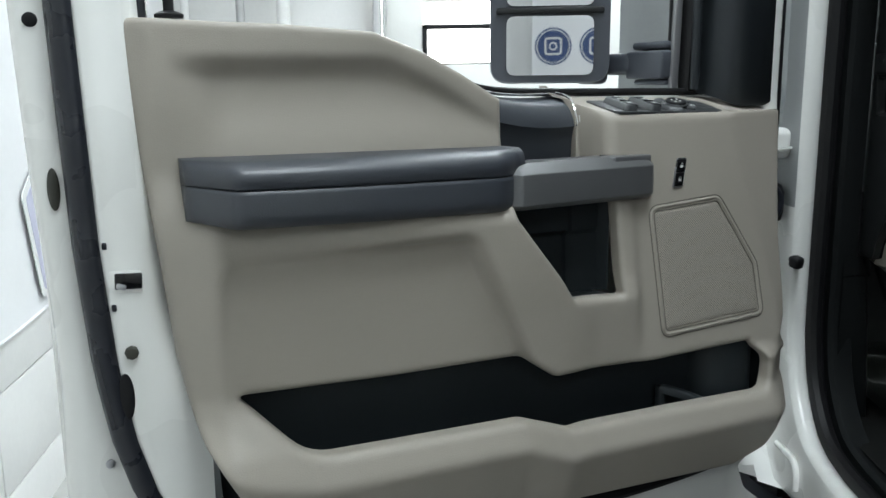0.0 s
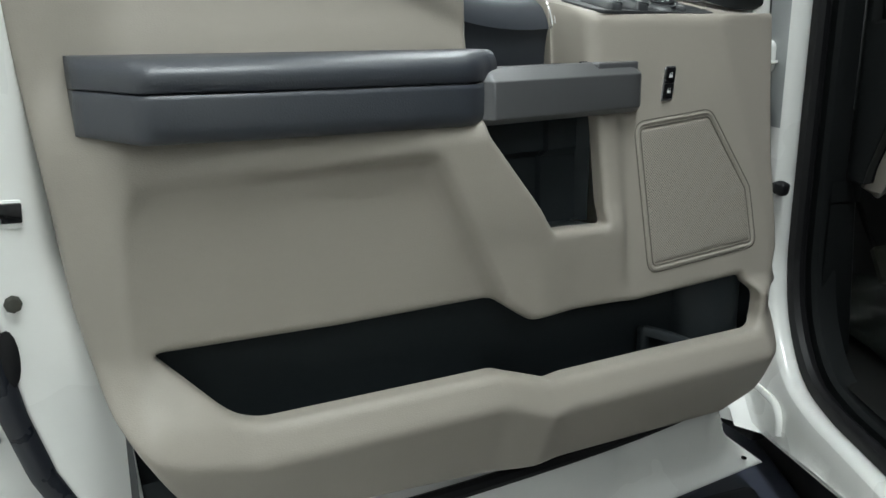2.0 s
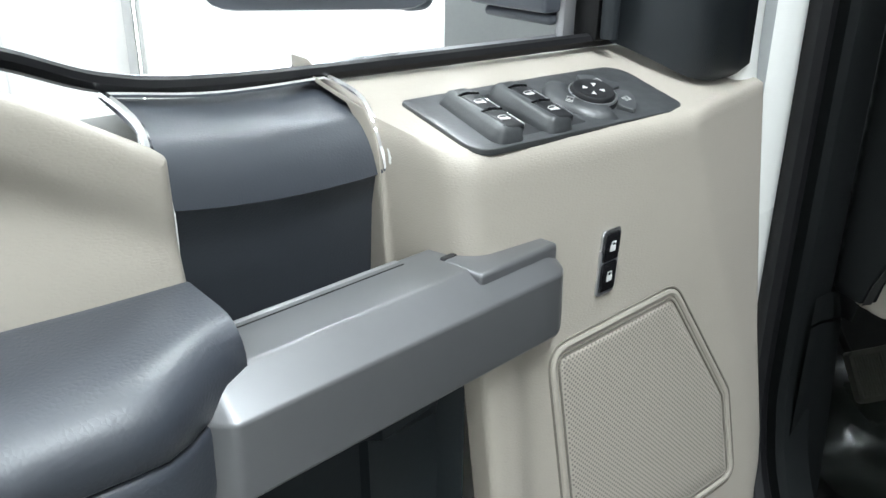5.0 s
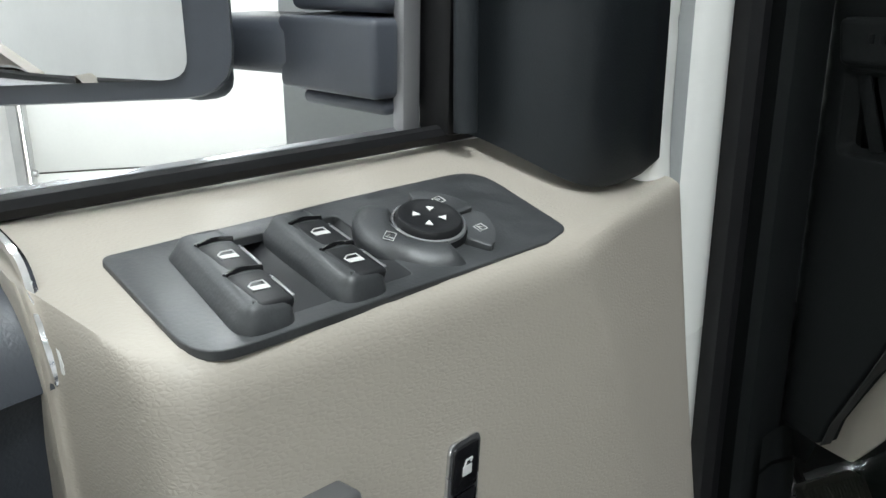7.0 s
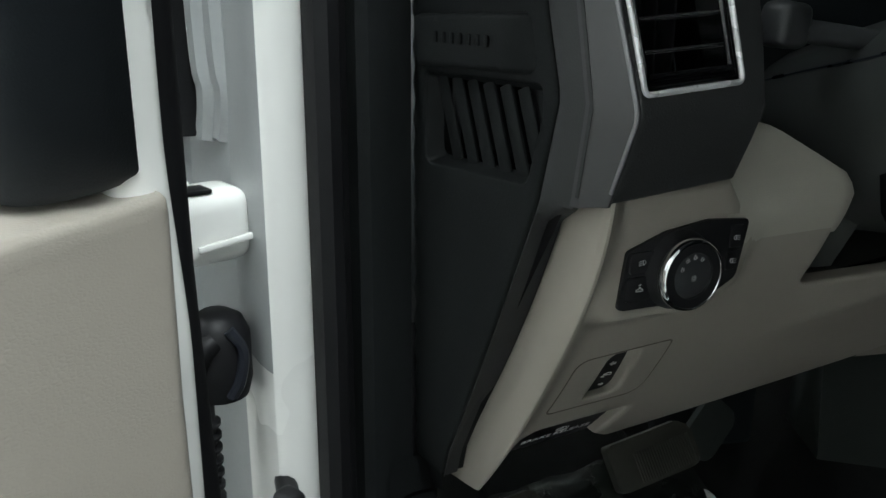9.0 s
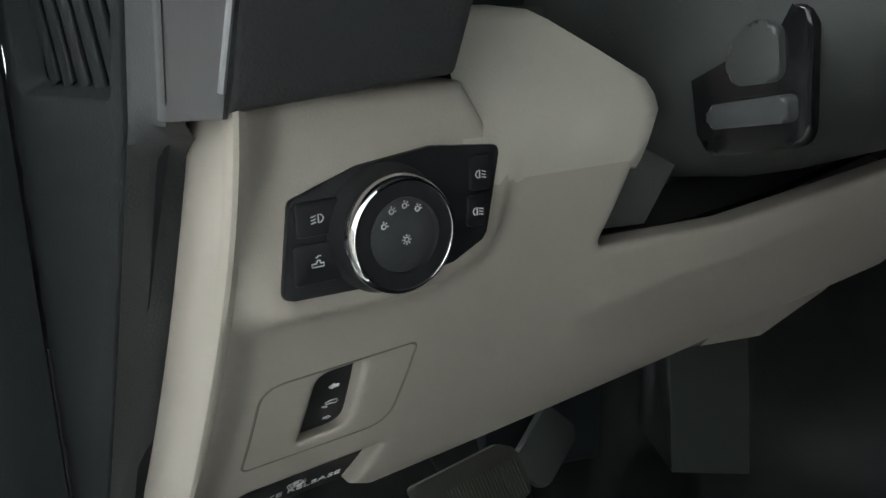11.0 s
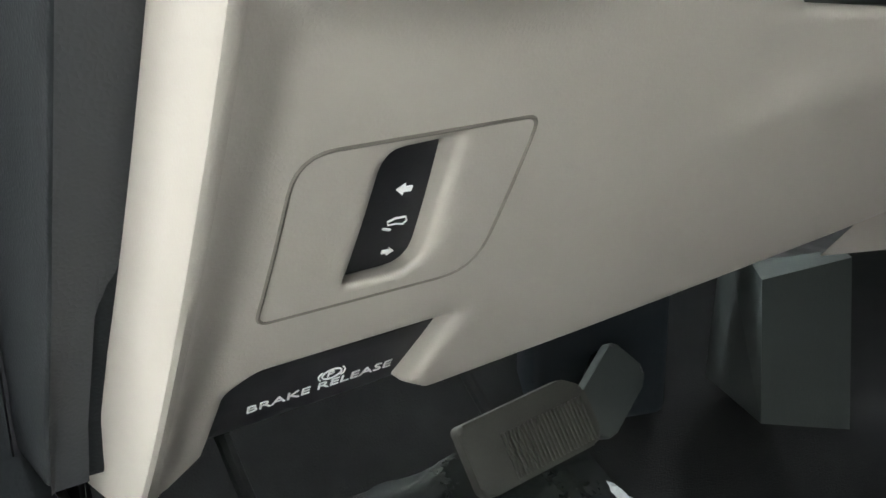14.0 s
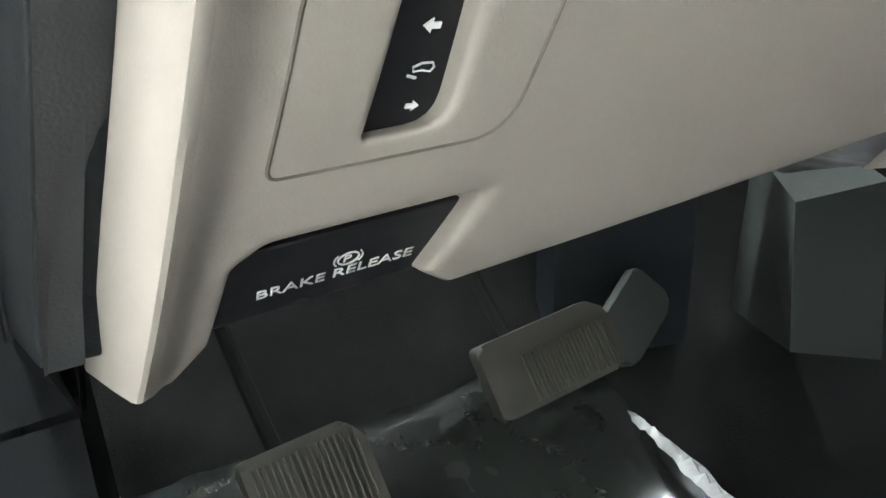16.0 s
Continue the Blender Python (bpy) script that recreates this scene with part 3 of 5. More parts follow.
# switch plate on the pod
PT0 = D(-0.19, 1.5110, -0.050)
TM = frame_at(PT0, D(1, -0.02, -0.05), D(0, math.sin(radians(10)), -math.cos(radians(10))))
PL = rounded([(-0.094, 0.092, 0.006), (-0.103, 0.002, 0.018), (0.098, 0.002, 0.012), (0.124, 0.008, 0.014), (0.147, 0.096, 0.020), (0.05, 0.096)], 0.012, 7)
WELL_X = (-0.0625, -0.0145)
slant = lambda x, y: x + 0.17 * (y - 0.035)
WELLS = [rounded([(slant(x, 0.012) + 0.0105, 0.012), (slant(x, 0.012) + wide, 0.012), (slant(x, 0.080) + wide, 0.080), (slant(x, 0.080) + 0.0095, 0.080)], 0.003, 3) for x, wide in zip(WELL_X, (0.0360, 0.0300))]
plate_ob = part("switch_plate", sheet(PL, WELLS, lambda x, y: np.stack([x, y, 0.0035 + 0 * x], 1), 0.010, 0.0008, back=(0, 0, -1), lip=0.0035), switch_plate, door, "dark grey scuffed window switch plate", m=TM @ Matrix.Translation((0, 0, -0.0020)))
Z0 = 0.0035


def window_switch(x, wide):
    """A ridge with two rockers along it and a sunk well beside it, deep at the rear and rising to the next ridge."""
    sl = lambda y: slant(x, y)
    rows = []
    for b in np.linspace(0, 1, 10):
        y = 0.0115 + 0.082 * b
        rows.append([(sl(y) + 0.0095 + (wide - 0.009) * a, y, Z0 - 0.0004 - 0.0036 * float(smooth(0.78, 0.86, b)) - 0.0175 * (0.12 + 0.88 * float(smooth(0.0, 0.75, b))) * (1 - a) ** 0.75) for a in np.linspace(0, 1, 9)])
    bowl = loft(rows)
    far = [bowl.verts.new(p) for p in rows[-1]]
    top = [bowl.verts.new((p[0], p[1] + 0.0006, Z0 - 0.0036)) for p in rows[-1]]
    for k in range(8):
        bowl.faces.new((far[k], far[k + 1], top[k + 1], top[k]))
    part("switch_well", bowl, well_grey, plate_ob, angle=50)
    bar = rounded([(sl(y) + dx, y) for dx, y in ((-0.0135, 0.006), (0.0108, 0.006), (0.0108, 0.080), (-0.0135, 0.080))], 0.008, 6)
    part("switch_housing", loft([[(px - lean, py, Z0 + z) for px, py in shrink(bar, d)] for d, z, lean in ((0.0, -0.018, 0.0), (-0.0015, 0.0, 0.001), (0.0, 0.0035, 0.0005), (0.0010, 0.0066, 0.0), (0.0024, 0.0086, 0.0), (0.0042, 0.0096, 0.0), (0.0065, 0.0099, 0.0))], True, True), switch_plate, plate_ob, angle=75)
    for y in (0.0215, 0.0500):
        mm = pose(sl(y) + 0.0008, y, Z0 + 0.0074, 2, 0, 0) @ Matrix(((1, 0.17, 0, 0), (0, 1, 0, 0), (0, 0, 1, 0), (0, 0, 0, 1)))
        part("window_switch", box(0.0165, 0.0258, 0.006, None, 0.0022, 3), switch_black, plate_ob, m=mm)
        part("switch_edge", box(0.0016, 0.018, 0.0036, pose(0.0082, -0.002, 0.0010), 0.0006), satin_silver, plate_ob, m=mm)
        gl = tube([(-0.0036, -0.0026, 0), (-0.0036, 0.0012, 0), (-0.001, 0.0032, 0), (0.0038, 0.0032, 0), (0.0038, -0.0026, 0)], 0.00045, 4, True)
        box(0.0074, 0.0026, 0.0005, pose(0, -0.0012, 0), 0, bm=gl)
        part("window_mark", gl, faint_print, plate_ob, m=mm @ pose(-0.001, 0, 0.0031))
        yg = y + 0.0142
        part("switch_gap", tube(curve([(sl(yg) - 0.0085, yg - 0.0006, Z0 + 0.0094), (sl(yg), yg + 0.0012, Z0 + 0.0098), (sl(yg) + 0.0088, yg - 0.0006, Z0 + 0.0094)], 5), 0.0016, 6), gloss_black, plate_ob)


for wx, wide in zip(WELL_X, (0.0360, 0.0300)):
    window_switch(wx, wide)
KX, KY = 0.048, 0.040


def ring_piece(a0, a1, r0, r1, n=8):
    A = np.linspace(radians(a0), radians(a1), n)
    return [(r1 * math.cos(a), r1 * math.sin(a)) for a in A] + [(r0 * math.cos(a), r0 * math.sin(a)) for a in A[::-1]]


KM = Matrix.Translation((KX, KY, Z0 + 0.0015)) @ Matrix.Rotation(radians(9), 4, Vector((0.72, -0.69, 0))) @ Matrix.Scale(0.97, 4)
rows = []
for a in np.linspace(radians(116), radians(258), 22):
    e = min(1.0, (a - radians(116)) / 0.10, (radians(258) - a) / 0.10)
    top = 0.0010 + 0.0075 * (0.55 + 0.45 * e)
    rows.append([(r * math.cos(a), r * math.sin(a), z * top) for r, z in ((0.0204, -0.4), (0.0204, 0.80), (0.0216, 0.95), (0.0260, 1.0), (0.0310, 0.90), (0.0350, 0.66), (0.0374, 0.36), (0.0382, 0.10), (0.0380, -0.4))])
part("child_lock_button", loft(rows, False, False), switch_plate, plate_ob, "domed crescent button", m=KM, angle=60)
for row in (rows[0], rows[-1]):
    end = bmesh.new()
    end.faces.new([end.verts.new(p) for p in row])
    part("button_end", end, switch_black, plate_ob, m=KM)


def lock_mark(m):
    g = tube([(-0.0032, -0.003, 0), (-0.0032, 0.003, 0), (0.0032, 0.003, 0), (0.0032, -0.003, 0)], 0.0004, 4, True)
    join(g, tube([(-0.0012, -0.003, 0), (-0.0012, 0.002, 0), (0.0014, 0.0, 0)], 0.0004, 4))
    part("button_mark", g, faint_print, plate_ob, m=m @ Matrix.Scale(0.85, 4))


lock_mark(KM @ pose(-0.0285, -0.002, 0.0085, 0, -12, 30))
for a0, a1, a in ((1, 64, 34), (-66, -3, -36)):
    seg = rounded(ring_piece(a0, a1, 0.0205, 0.0350), 0.0022, 2)
    part("mirror_button", prism(seg, 0.0075, 0.0012, m=Matrix.Translation((0, 0, -0.004))), switch_plate, plate_ob, m=KM)
    lock_mark(KM @ pose(0.0275 * math.cos(radians(a)), 0.0275 * math.sin(radians(a)), 0.0037))
knob = part("mirror_knob", lathe([(0.0172, -0.003), (0.0172, 0.0080), (0.0160, 0.0096), (0.0135, 0.0100), (0.011, 0.0086), (0.0, 0.0080)][:-1], 36), switch_black, plate_ob, m=KM)
part("knob_base", lathe([(0.0200, -0.004), (0.0199, 0.0045), (0.0196, 0.0050)], 40), switch_black, plate_ob, m=KM)
part("knob_ring", lathe([(0.0197, 0.0048), (0.0197, 0.0058), (0.0192, 0.0064), (0.0180, 0.0066), (0.0175, 0.0060), (0.0175, 0.0048)], 40), satin_silver, plate_ob, m=KM)
for a in range(4):
    part("arrow_mark", plate([(0.0085, -0.0020), (0.0085, 0.0020), (0.0046, 0.0)], t=0.0006), white_print, plate_ob, m=KM @ pose(0, 0, 0.0092, 0, 0, 90 * a + 45))

# window: rubber sill, glass, rear and front frame, sail cover
SILL = [(-0.99, 1.630, -0.125), (-0.70, 1.622, -0.135), (-0.60, 1.602, -0.15), (-0.53, 1.580, -0.17), (-0.47, 1.556, -0.187), (-0.40, 1.546, -0.192), (-0.25, 1.543, -0.192), (0.0, 1.541, -0.192)]
part("sill_seal", tube(curve([D(*p) for p in SILL], 6), 0.0062, 8), rubber, door, "black rubber window sill seal")
part("sill_seal_outer", tube(curve([D(u, v - 0.002, w - 0.024) for u, v, w in SILL], 6), 0.0055, 8), satin_silver, door)
part("rear_window_frame", box(0.035, 0.06, 0.36, pose(-0.972, 0.115, 1.80, 0, 0, 0), 0.006), gloss_rubber, door, "black rear window channel")
part("front_window_channel", box(0.018, 0.03, 0.50, pose(-0.024, 0.197, 1.79, 0, 2, 0), 0.005), rubber, door)
part("channel_post", box(0.016, 0.012, 0.50, pose(-0.042, 0.212, 1.79, 0, 2, 0), 0.004), galv_post, door, "satin grey window guide")
part("channel_lip", tube([D(-0.036, 1.545, -0.172), D(-0.035, 1.75, -0.172), D(-0.030, 2.04, -0.172)], 0.008, 10), sail_black, door)
SAIL = curve([(-0.016, -0.200, 1.541), (-0.019, -0.165, 1.537), (-0.022, -0.125, 1.530), (-0.018, -0.098, 1.522), (0.0, -0.087, 1.5165), (0.038, -0.088, 1.516), (0.0655, -0.094, 1.518)], 5)
part("sail_cover", loft([[D(p.x, p.z + (2.06 - p.z) * k, p.y - (0.006 if i == 0 else 0)) for p in SAIL] for i, k in enumerate((0.0, 0.012, 0.5, 1.0))]), sail_black, door, "black grained mirror cover trim", angle=60)
part("lock_pin", join(lathe([(0.008, 0.0), (0.0175, 0.0), (0.0175, 0.004), (0.012, 0.007), (0.008, 0.008)], 20), join(tube([(0, 0, 0.004), (0, 0, 0.045)], 0.0065, 12), lathe([(0.0065, 0.045), (0.0075, 0.047), (0.0075, 0.056), (0.005, 0.060), (0.001, 0.061)], 14))), rubber, door,
     "black lock pin", m=Matrix.Translation(D(-0.930, 1.641, -0.082)))

# white steel shell: inner face with a rounded rear edge, seal and outer skin
def shell_edge(v):
    """The rear edge of the inner pressing at a height."""
    return -1.085 + 0.012 * (1.4 - v) + 0.28 * np.maximum(0, 1.06 - v) ** 1.5


SHELL = rounded([(-0.98, 0.715, 0.03), (0.113, 0.757, 0.003), (0.040, 0.818, 0.04), (0.020, 0.872, 0.03), (0.040, 0.92, 0.02),
                 (0.085, 1.02), (0.088, 1.30), (0.093, 2.06), (0.058, 2.06), (0.050, 1.50), (0.010, 1.35), (0.0, 1.15), (-0.02, 1.0, 0.03), (-0.1, 0.955, 0.03), (-0.70, 0.985, 0.05), (-0.85, 1.04, 0.05),
                 (-0.93, 1.0, 0.02)], 0.02)


def shell_surface(u, v):
    w = -0.056 + 0 * u
    w = w - 0.016 * smooth(0.90, 0.86, v) + 0.028 * smooth(0.83, 0.75, v)
    raised = smooth(-0.150, -0.120, u + 0.35 * (v - 0.80)) * smooth(0.000, -0.020, u) * smooth(0.795, 0.812, v)
    ledge = smooth(-0.52, -0.49, u + 0.35 * (v - 0.80)) * smooth(-0.19, -0.22, u) * smooth(0.795, 0.812, v)
    w = w + 0.006 * (raised + ledge)
    w = w - 0.030 * smooth(0.0, 0.05, u) * smooth(1.0, 1.15, v) - 0.012 * smooth(1.4, 1.55, v) * smooth(0.0, 0.05, u)
    return np.stack([u, -w, v], 1)


part("outer_skin", box(1.17, 0.03, 0.77, pose(-0.51, 0.215, 1.15), 0.01), paint, door, "white painted outer skin")
part("front_seal", loft([[D(u + 0.05 * max(0.0, 1.45 - v) ** 1.15, v, w) for u, w in ((0.090, -0.16), (0.0905, -0.124), (0.094, -0.119), (0.102, -0.1175), (0.112, -0.1180), (0.117, -0.121), (0.119, -0.130), (0.119, -0.170))] for v in np.linspace(0.98, 2.06, 40)]), rubber, door, "black rubber seal on the hinge edge")
part("shell", sheet(SHELL, [], shell_surface, 0.016, 0.008, lip=0.10), paint, door, "white painted steel door shell")
lineu = lambda v: np.interp(v, (0.88, 0.95, 1.04, 1.12, 1.213, 1.37, 1.644, 2.0), (-0.905, -0.943, -0.987, -1.009, -1.023, -1.034, -1.041, -1.045))
vv = np.linspace(1.95, 0.90, 30)
rows = [[D(float(lineu(v)) + a, v + b, w) for a, b, w in ((-0.028, -0.004, -0.085), (-0.024, -0.003, -0.055), (-0.010, 0.0, -0.048), (0.0, 0.002, -0.052), (0.003, 0.003, -0.060))] for v in vv]
part("door_seal", loft(rows), gloss_rubber, door, "dark rubber door seal", angle=70)
rows = []
for v in np.linspace(1.95, 0.80, 48):
    l, o = float(lineu(v)), float(np.interp(v, (0.80, 0.95, 1.06, 1.2, 1.3, 1.46, 1.62, 1.9), (-1.075, -1.090, -1.093, -1.088, -1.092, -1.101, -1.106, -1.11)))
    l = max(l, o + 0.03)
    g = 0.012 * math.exp(-((v - 1.53) / 0.03) ** 2)
    rows.append([D(l + a, v + b, w) for a, b, w in ((0.075 + 0.10 * float(smooth(1.30, 1.12, v)), 0.0, -0.085 + 0.025 * float(smooth(1.30, 1.12, v))), (0.05, 0, -0.056), (0.02, 0.0, -0.053), (0.006, 0.0, -0.052), (0.001, 0, -0.056), (-0.002, 0, -0.070), (-0.006, 0, -0.083), (-0.028, 0, -0.086))]
                + [D(o + a, v, w) for a, w in ((0.030, -0.084 + g * 0.3), (0.012, -0.088), (0.004, -0.094), (0.0, -0.106), (0.002, -0.20))])
part("rear_edge", loft(rows), paint, door, "white painted rear door edge", angle=60)
part("bottom_seal", tube(curve([D(-0.90, 0.90, -0.045), D(-0.6, 0.89, -0.040), D(-0.3, 0.893, -0.038), D(-0.10, 0.905, -0.040), D(-0.02, 0.925, -0.045)], 6), 0.011, 8), rubber, door, "black rubber strip under the trim")

# latch slot, bump stop, plugs
slot = part("latch", box(0.038, 0.004, 0.028, pose(-1.006, 0.0535, 1.326, 0, 3, 0), 0.0015), paint, door, "bright latch plate in the door edge")
part("latch_mouth", box(0.032, 0.006, 0.020, pose(-1.003, 0.0525, 1.327, 0, 3, 0), 0.002), gloss_black, slot)
part("latch_claw", box(0.012, 0.008, 0.007, pose(-1.012, 0.0515, 1.321, 0, 20, 0), 0.002), satin_silver, slot)
part("bump_stop", lathe([(0.0085, 0.0), (0.0085, 0.007), (0.0070, 0.010), (0.003, 0.011)], 8), pedal_rubber, door, "hexagonal grey door bolt", m=Matrix.Translation(D(-1.006, 1.237, -0.054)) @ pose(0, 0, 0, 90, 0, 0))
part("oval_plug", lathe([(0.016, 0.0), (0.016, 0.003), (0.012, 0.005), (0.002, 0.0055)], 20), pedal_rubber, door, "grey oval plug", m=Matrix.Translation(D(-1.076, 1.440, -0.085)) @ pose(0, 0, 0, 90, 0, 0) @ Matrix.Diagonal((0.45, 1.6, 1, 1)))
part("bolt_head", lathe([(0.0085, 0.0), (0.0085, 0.002), (0.005, 0.0045), (0.002, 0.0045)], 16), rubber, door, m=Matrix.Translation(D(-1.084, 1.636, -0.086)) @ pose(0, 0, 0, 90, 0, 0))
part("seal_plug", lathe([(0.014, 0.0), (0.014, 0.003), (0.010, 0.005), (0.002, 0.005)], 16), rubber, door, m=Matrix.Translation(D(-1.016, 1.180, -0.0545)) @ pose(0, 0, 0, 90, 0, 0) @ Matrix.Diagonal((0.7, 2.2, 1, 1)))
for v in (1.372, 1.295):
    part("clip", box(0.006, 0.006, 0.009, pose(float(lineu(v)) + 0.007, 0.053, v), 0.002), gloss_rubber, door)
part("drain_screw", lathe([(0.006, 0.0), (0.006, 0.002), (0.003, 0.003), (0.001, 0.003)], 12), satin_silver, door, m=Matrix.Translation(D(-1.040, 1.083, -0.085)) @ pose(0, 0, 0, 90, 0, 0))
part("drain_clip", box(0.010, 0.006, 0.006, pose(0.058, 0.046, 0.782, 0, 25, 0), 0.002), gloss_black, door)

# ---- door mirror ----
mirror = thing("door_mirror", DOOR, "black towing mirror with two glasses on the open door", "car mirror")
MH = pose(-0.190, 0.405, 1.725, 0.3, 0, -30)


def rr(w, h, r, n=5):
    return rounded([(-w / 2, -h / 2), (w / 2, -h / 2), (w / 2, h / 2), (-w / 2, h / 2)], r, n)
UP = Matrix(((1, 0, 0, 0), (0, 0, -1, 0), (0, 1, 0, 0), (0, 0, 0, 1)))     # XY outline -> upright, facing -Y
rows = []
for d, k in ((0.0, 0.93), (0.0, 0.985), (0.012, 1.0), (0.05, 0.99), (0.10, 0.90), (0.13, 0.70), (0.14, 0.3)):
    rows.append([MH @ Vector((x * k, d - 0.03, y * k)) for x, y in rr(0.225, 0.335, 0.035)])
part("mirror_housing", loft(rows, True, True), mirror_grey, mirror, "black plastic mirror housing")
glass = material("mirror_glass", (0.9, 0.91, 0.92), 0.015, metal=1.0, vary=0.0, rough_vary=0.0)
for z, h in ((0.062, 0.175), (-0.098, 0.108)):
    part("mirror_glass", prism(rr(0.162, h, 0.016), 0.003, 0, m=MH @ pose(0.000, -0.032, z) @ UP), glass, mirror, "silvered mirror glass")
part("mirror_divider", box(0.20, 0.012, 0.012, MH @ pose(0.0, -0.034, -0.034), 0.004), switch_black, mirror)
for z, h in ((1.592, 0.044), (1.802, 0.040)):
    part("mirror_arm", box(0.070, 0.110, h - 0.004, pose(-0.050, 0.352, z, 0, 0, 12), 0.010, 3), mirror_grey, mirror)
    part("arm_collar", box(0.040, 0.078, h + 0.030, pose(-0.112, 0.378, z, 0, 0, -6), 0.014, 4), mirror_grey, mirror)
    foot = part("mirror_foot", box(0.085, 0.106, h + 0.006, pose(-0.034, 0.265, z - 0.003, 0, 0, 0), 0.005, 3), mirror_grey, mirror)
    part("foot_flange", box(0.070, 0.092, 0.010, pose(-0.030, 0.262, z - h / 2 - 0.0100, 0, -5, 0), 0.0048, 3), mirror_grey, foot)
    part("foot_lip", box(0.076, 0.098, 0.014, pose(-0.030, 0.264, z + h / 2 + 0.0075, 0, 4, 0), 0.0065, 3), mirror_grey, foot)
part("mirror_base", box(0.10, 0.03, 0.262, pose(0.01, 0.235, 1.706, 0, 0, 0), 0.012, 3), switch_black, mirror)

# ---- truck body: pillar, sill, seals ----
body = thing("pickup_truck", Matrix(), "white painted pickup cab with its open door frame", "pickup truck")
PATH_YZ = curve([(0, 1.683, 2.15), (0, 1.683, 1.8), (0, 1.685, 1.45), (0, 1.686, 1.15), (0, 1.678, 1.05), (0, 1.645, 0.965), (0, 1.572, 0.895), (0, 1.47, 0.872), (0, 1.3, 0.872), (0, 0.8, 0.875), (0, -1.6, 0.875)], 5)


def along(sec, path=PATH_YZ):
    """Sweeps (x, d) round the opening; d points away from its middle."""
    rows = []
    for i, p in enumerate(path):
        t = (path[min(i + 1, len(path) - 1)] - path[max(i - 1, 0)]).normalized()
        n = Vector((0, -t.z, t.y))
        row = [Vector((x, p.y, p.z)) + n * d for x, d in sec]
        for q in row:
            low = 0.829 - 0.161 * (max(q.y, 0.9) - 1.248)
            if q.z < low:
                q.z, q.x = low, max(q.x, 0.700)
        rows.append(row)
    return loft(rows)


FRAME_OUT = [(0.60, 0.15), (0.66, 0.14), (0.690, 0.13), (0.702, 0.11), (0.706, 0.060), (0.708, 0.030), (0.711, 0.012), (0.7135, 0.004)]
# upper outer frame takes the greyed paint, with its shade in the colour
part("hinge_recess", along(FRAME_OUT, PATH_YZ[:13]), paint_thin_shaded, body, "shaded grey-white overspray on the hinge recess")
part("door_frame", along(FRAME_OUT, PATH_YZ[12:]), paint, body, "white painted door frame")
part("frame_lip", along([(0.7135, 0.004), (0.716, 0.0), (0.724, -0.005), (0.738, -0.004), (0.748, 0.002), (0.752, 0.012)]), paint, body, "white painted lip of the door frame")
part("frame_seal", along([(0.750, 0.010), (0.7475, -0.006), (0.752, -0.016), (0.762, -0.019), (0.772, -0.014), (0.777, -0.002), (0.785, 0.004)]), rubber, body, "black rubber door frame seal")
part("inner_edge_trim", along([(0.782, 0.004), (0.784, -0.016), (0.792, -0.022), (0.806, -0.021), (0.812, -0.019), (0.8285, -0.0165), (0.8315, -0.010), (0.834, 0.02)]), cab_black, body, "black plastic edge trim inside the seal")
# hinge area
part("hinge_pillar", loft([[(x, y, z) for x, y in ((0.40, 1.93), (0.56, 1.93), (0.60, 1.90), (0.66, 1.86), (0.690, 1.80), (0.700, 1.785), (0.715, 1.72))] for z in (0.80, 1.2, 1.6, 2.0)]), paint_thin_shaded, body, "hinge pillar pressing in shaded grey-white")
part("hinge_gap", box(0.12, 0.02, 0.60, pose(0.630, 1.800, 1.80), 0.004), rubber, body, "dark gap behind the hinge")
for x, y in ((0.704, 1.772), (0.692, 1.785)):
    part("pressing_rib", tube(curve([(x, y, 1.95), (x, y, 1.60), (x + 0.004, y - 0.002, 1.54), (x + 0.002, y + 0.008, 1.50)], 5), 0.012, 8), paint_thin_shaded, body)
hinge = part("hinge", box(0.080, 0.055, 0.062, pose(0.6690, 1.737, 1.438, 0, 0, 15), 0.017, 5), paint, body, "white painted door hinge", angle=60)
part("hinge_leaf", box(0.05, 0.02, 0.060, pose(0.645, 1.76, 1.440, 0, 0, 15), 0.006), paint, hinge)
part("hinge_groove", box(0.05, 0.005, 0.006, pose(0.6875, 1.7090, 1.428, 0, -6, 15), 0.002), paint, hinge)
part("hinge_slot", box(0.030, 0.022, 0.004, pose(0.663, 1.724, 1.4685, 0, 0, 15), 0.0015), rubber, hinge)
hinge2 = part("hinge", box(0.07, 0.045, 0.055, pose(0.640, 1.72, 1.00, 0, 0, 15), 0.012, 3), paint, body)
boot = part("wiring_boot", lathe([(0.012, -0.04), (0.024, -0.036), (0.028, -0.02), (0.028, 0.02), (0.022, 0.034), (0.012, 0.04)], 20), rubber, body, "black rubber wiring boot", m=pose(0.678, 1.737, 1.322, 0, 0, 0))
for i in range(9):
    part("boot_fold", lathe([(0.009, 0.0), (0.014, 0.003), (0.014, 0.006), (0.009, 0.009)], 16), rubber, boot, m=Matrix.Translation((-0.018, -0.012, -0.06 - 0.012 * i)))
part("boot_loop", tube(curve([(0.006, -0.024, 0.030), (0.016, -0.026, 0.010), (0.012, -0.028, -0.015), (0.004, -0.026, -0.03)], 5), 0.005, 8), gloss_rubber, boot)
part("boot_neck", tube(curve([(-0.006, -0.020, 0.020), (-0.016, -0.022, 0.012), (-0.018, -0.014, -0.02), (-0.018, -0.012, -0.175)], 5), 0.0095, 12), rubber, boot)
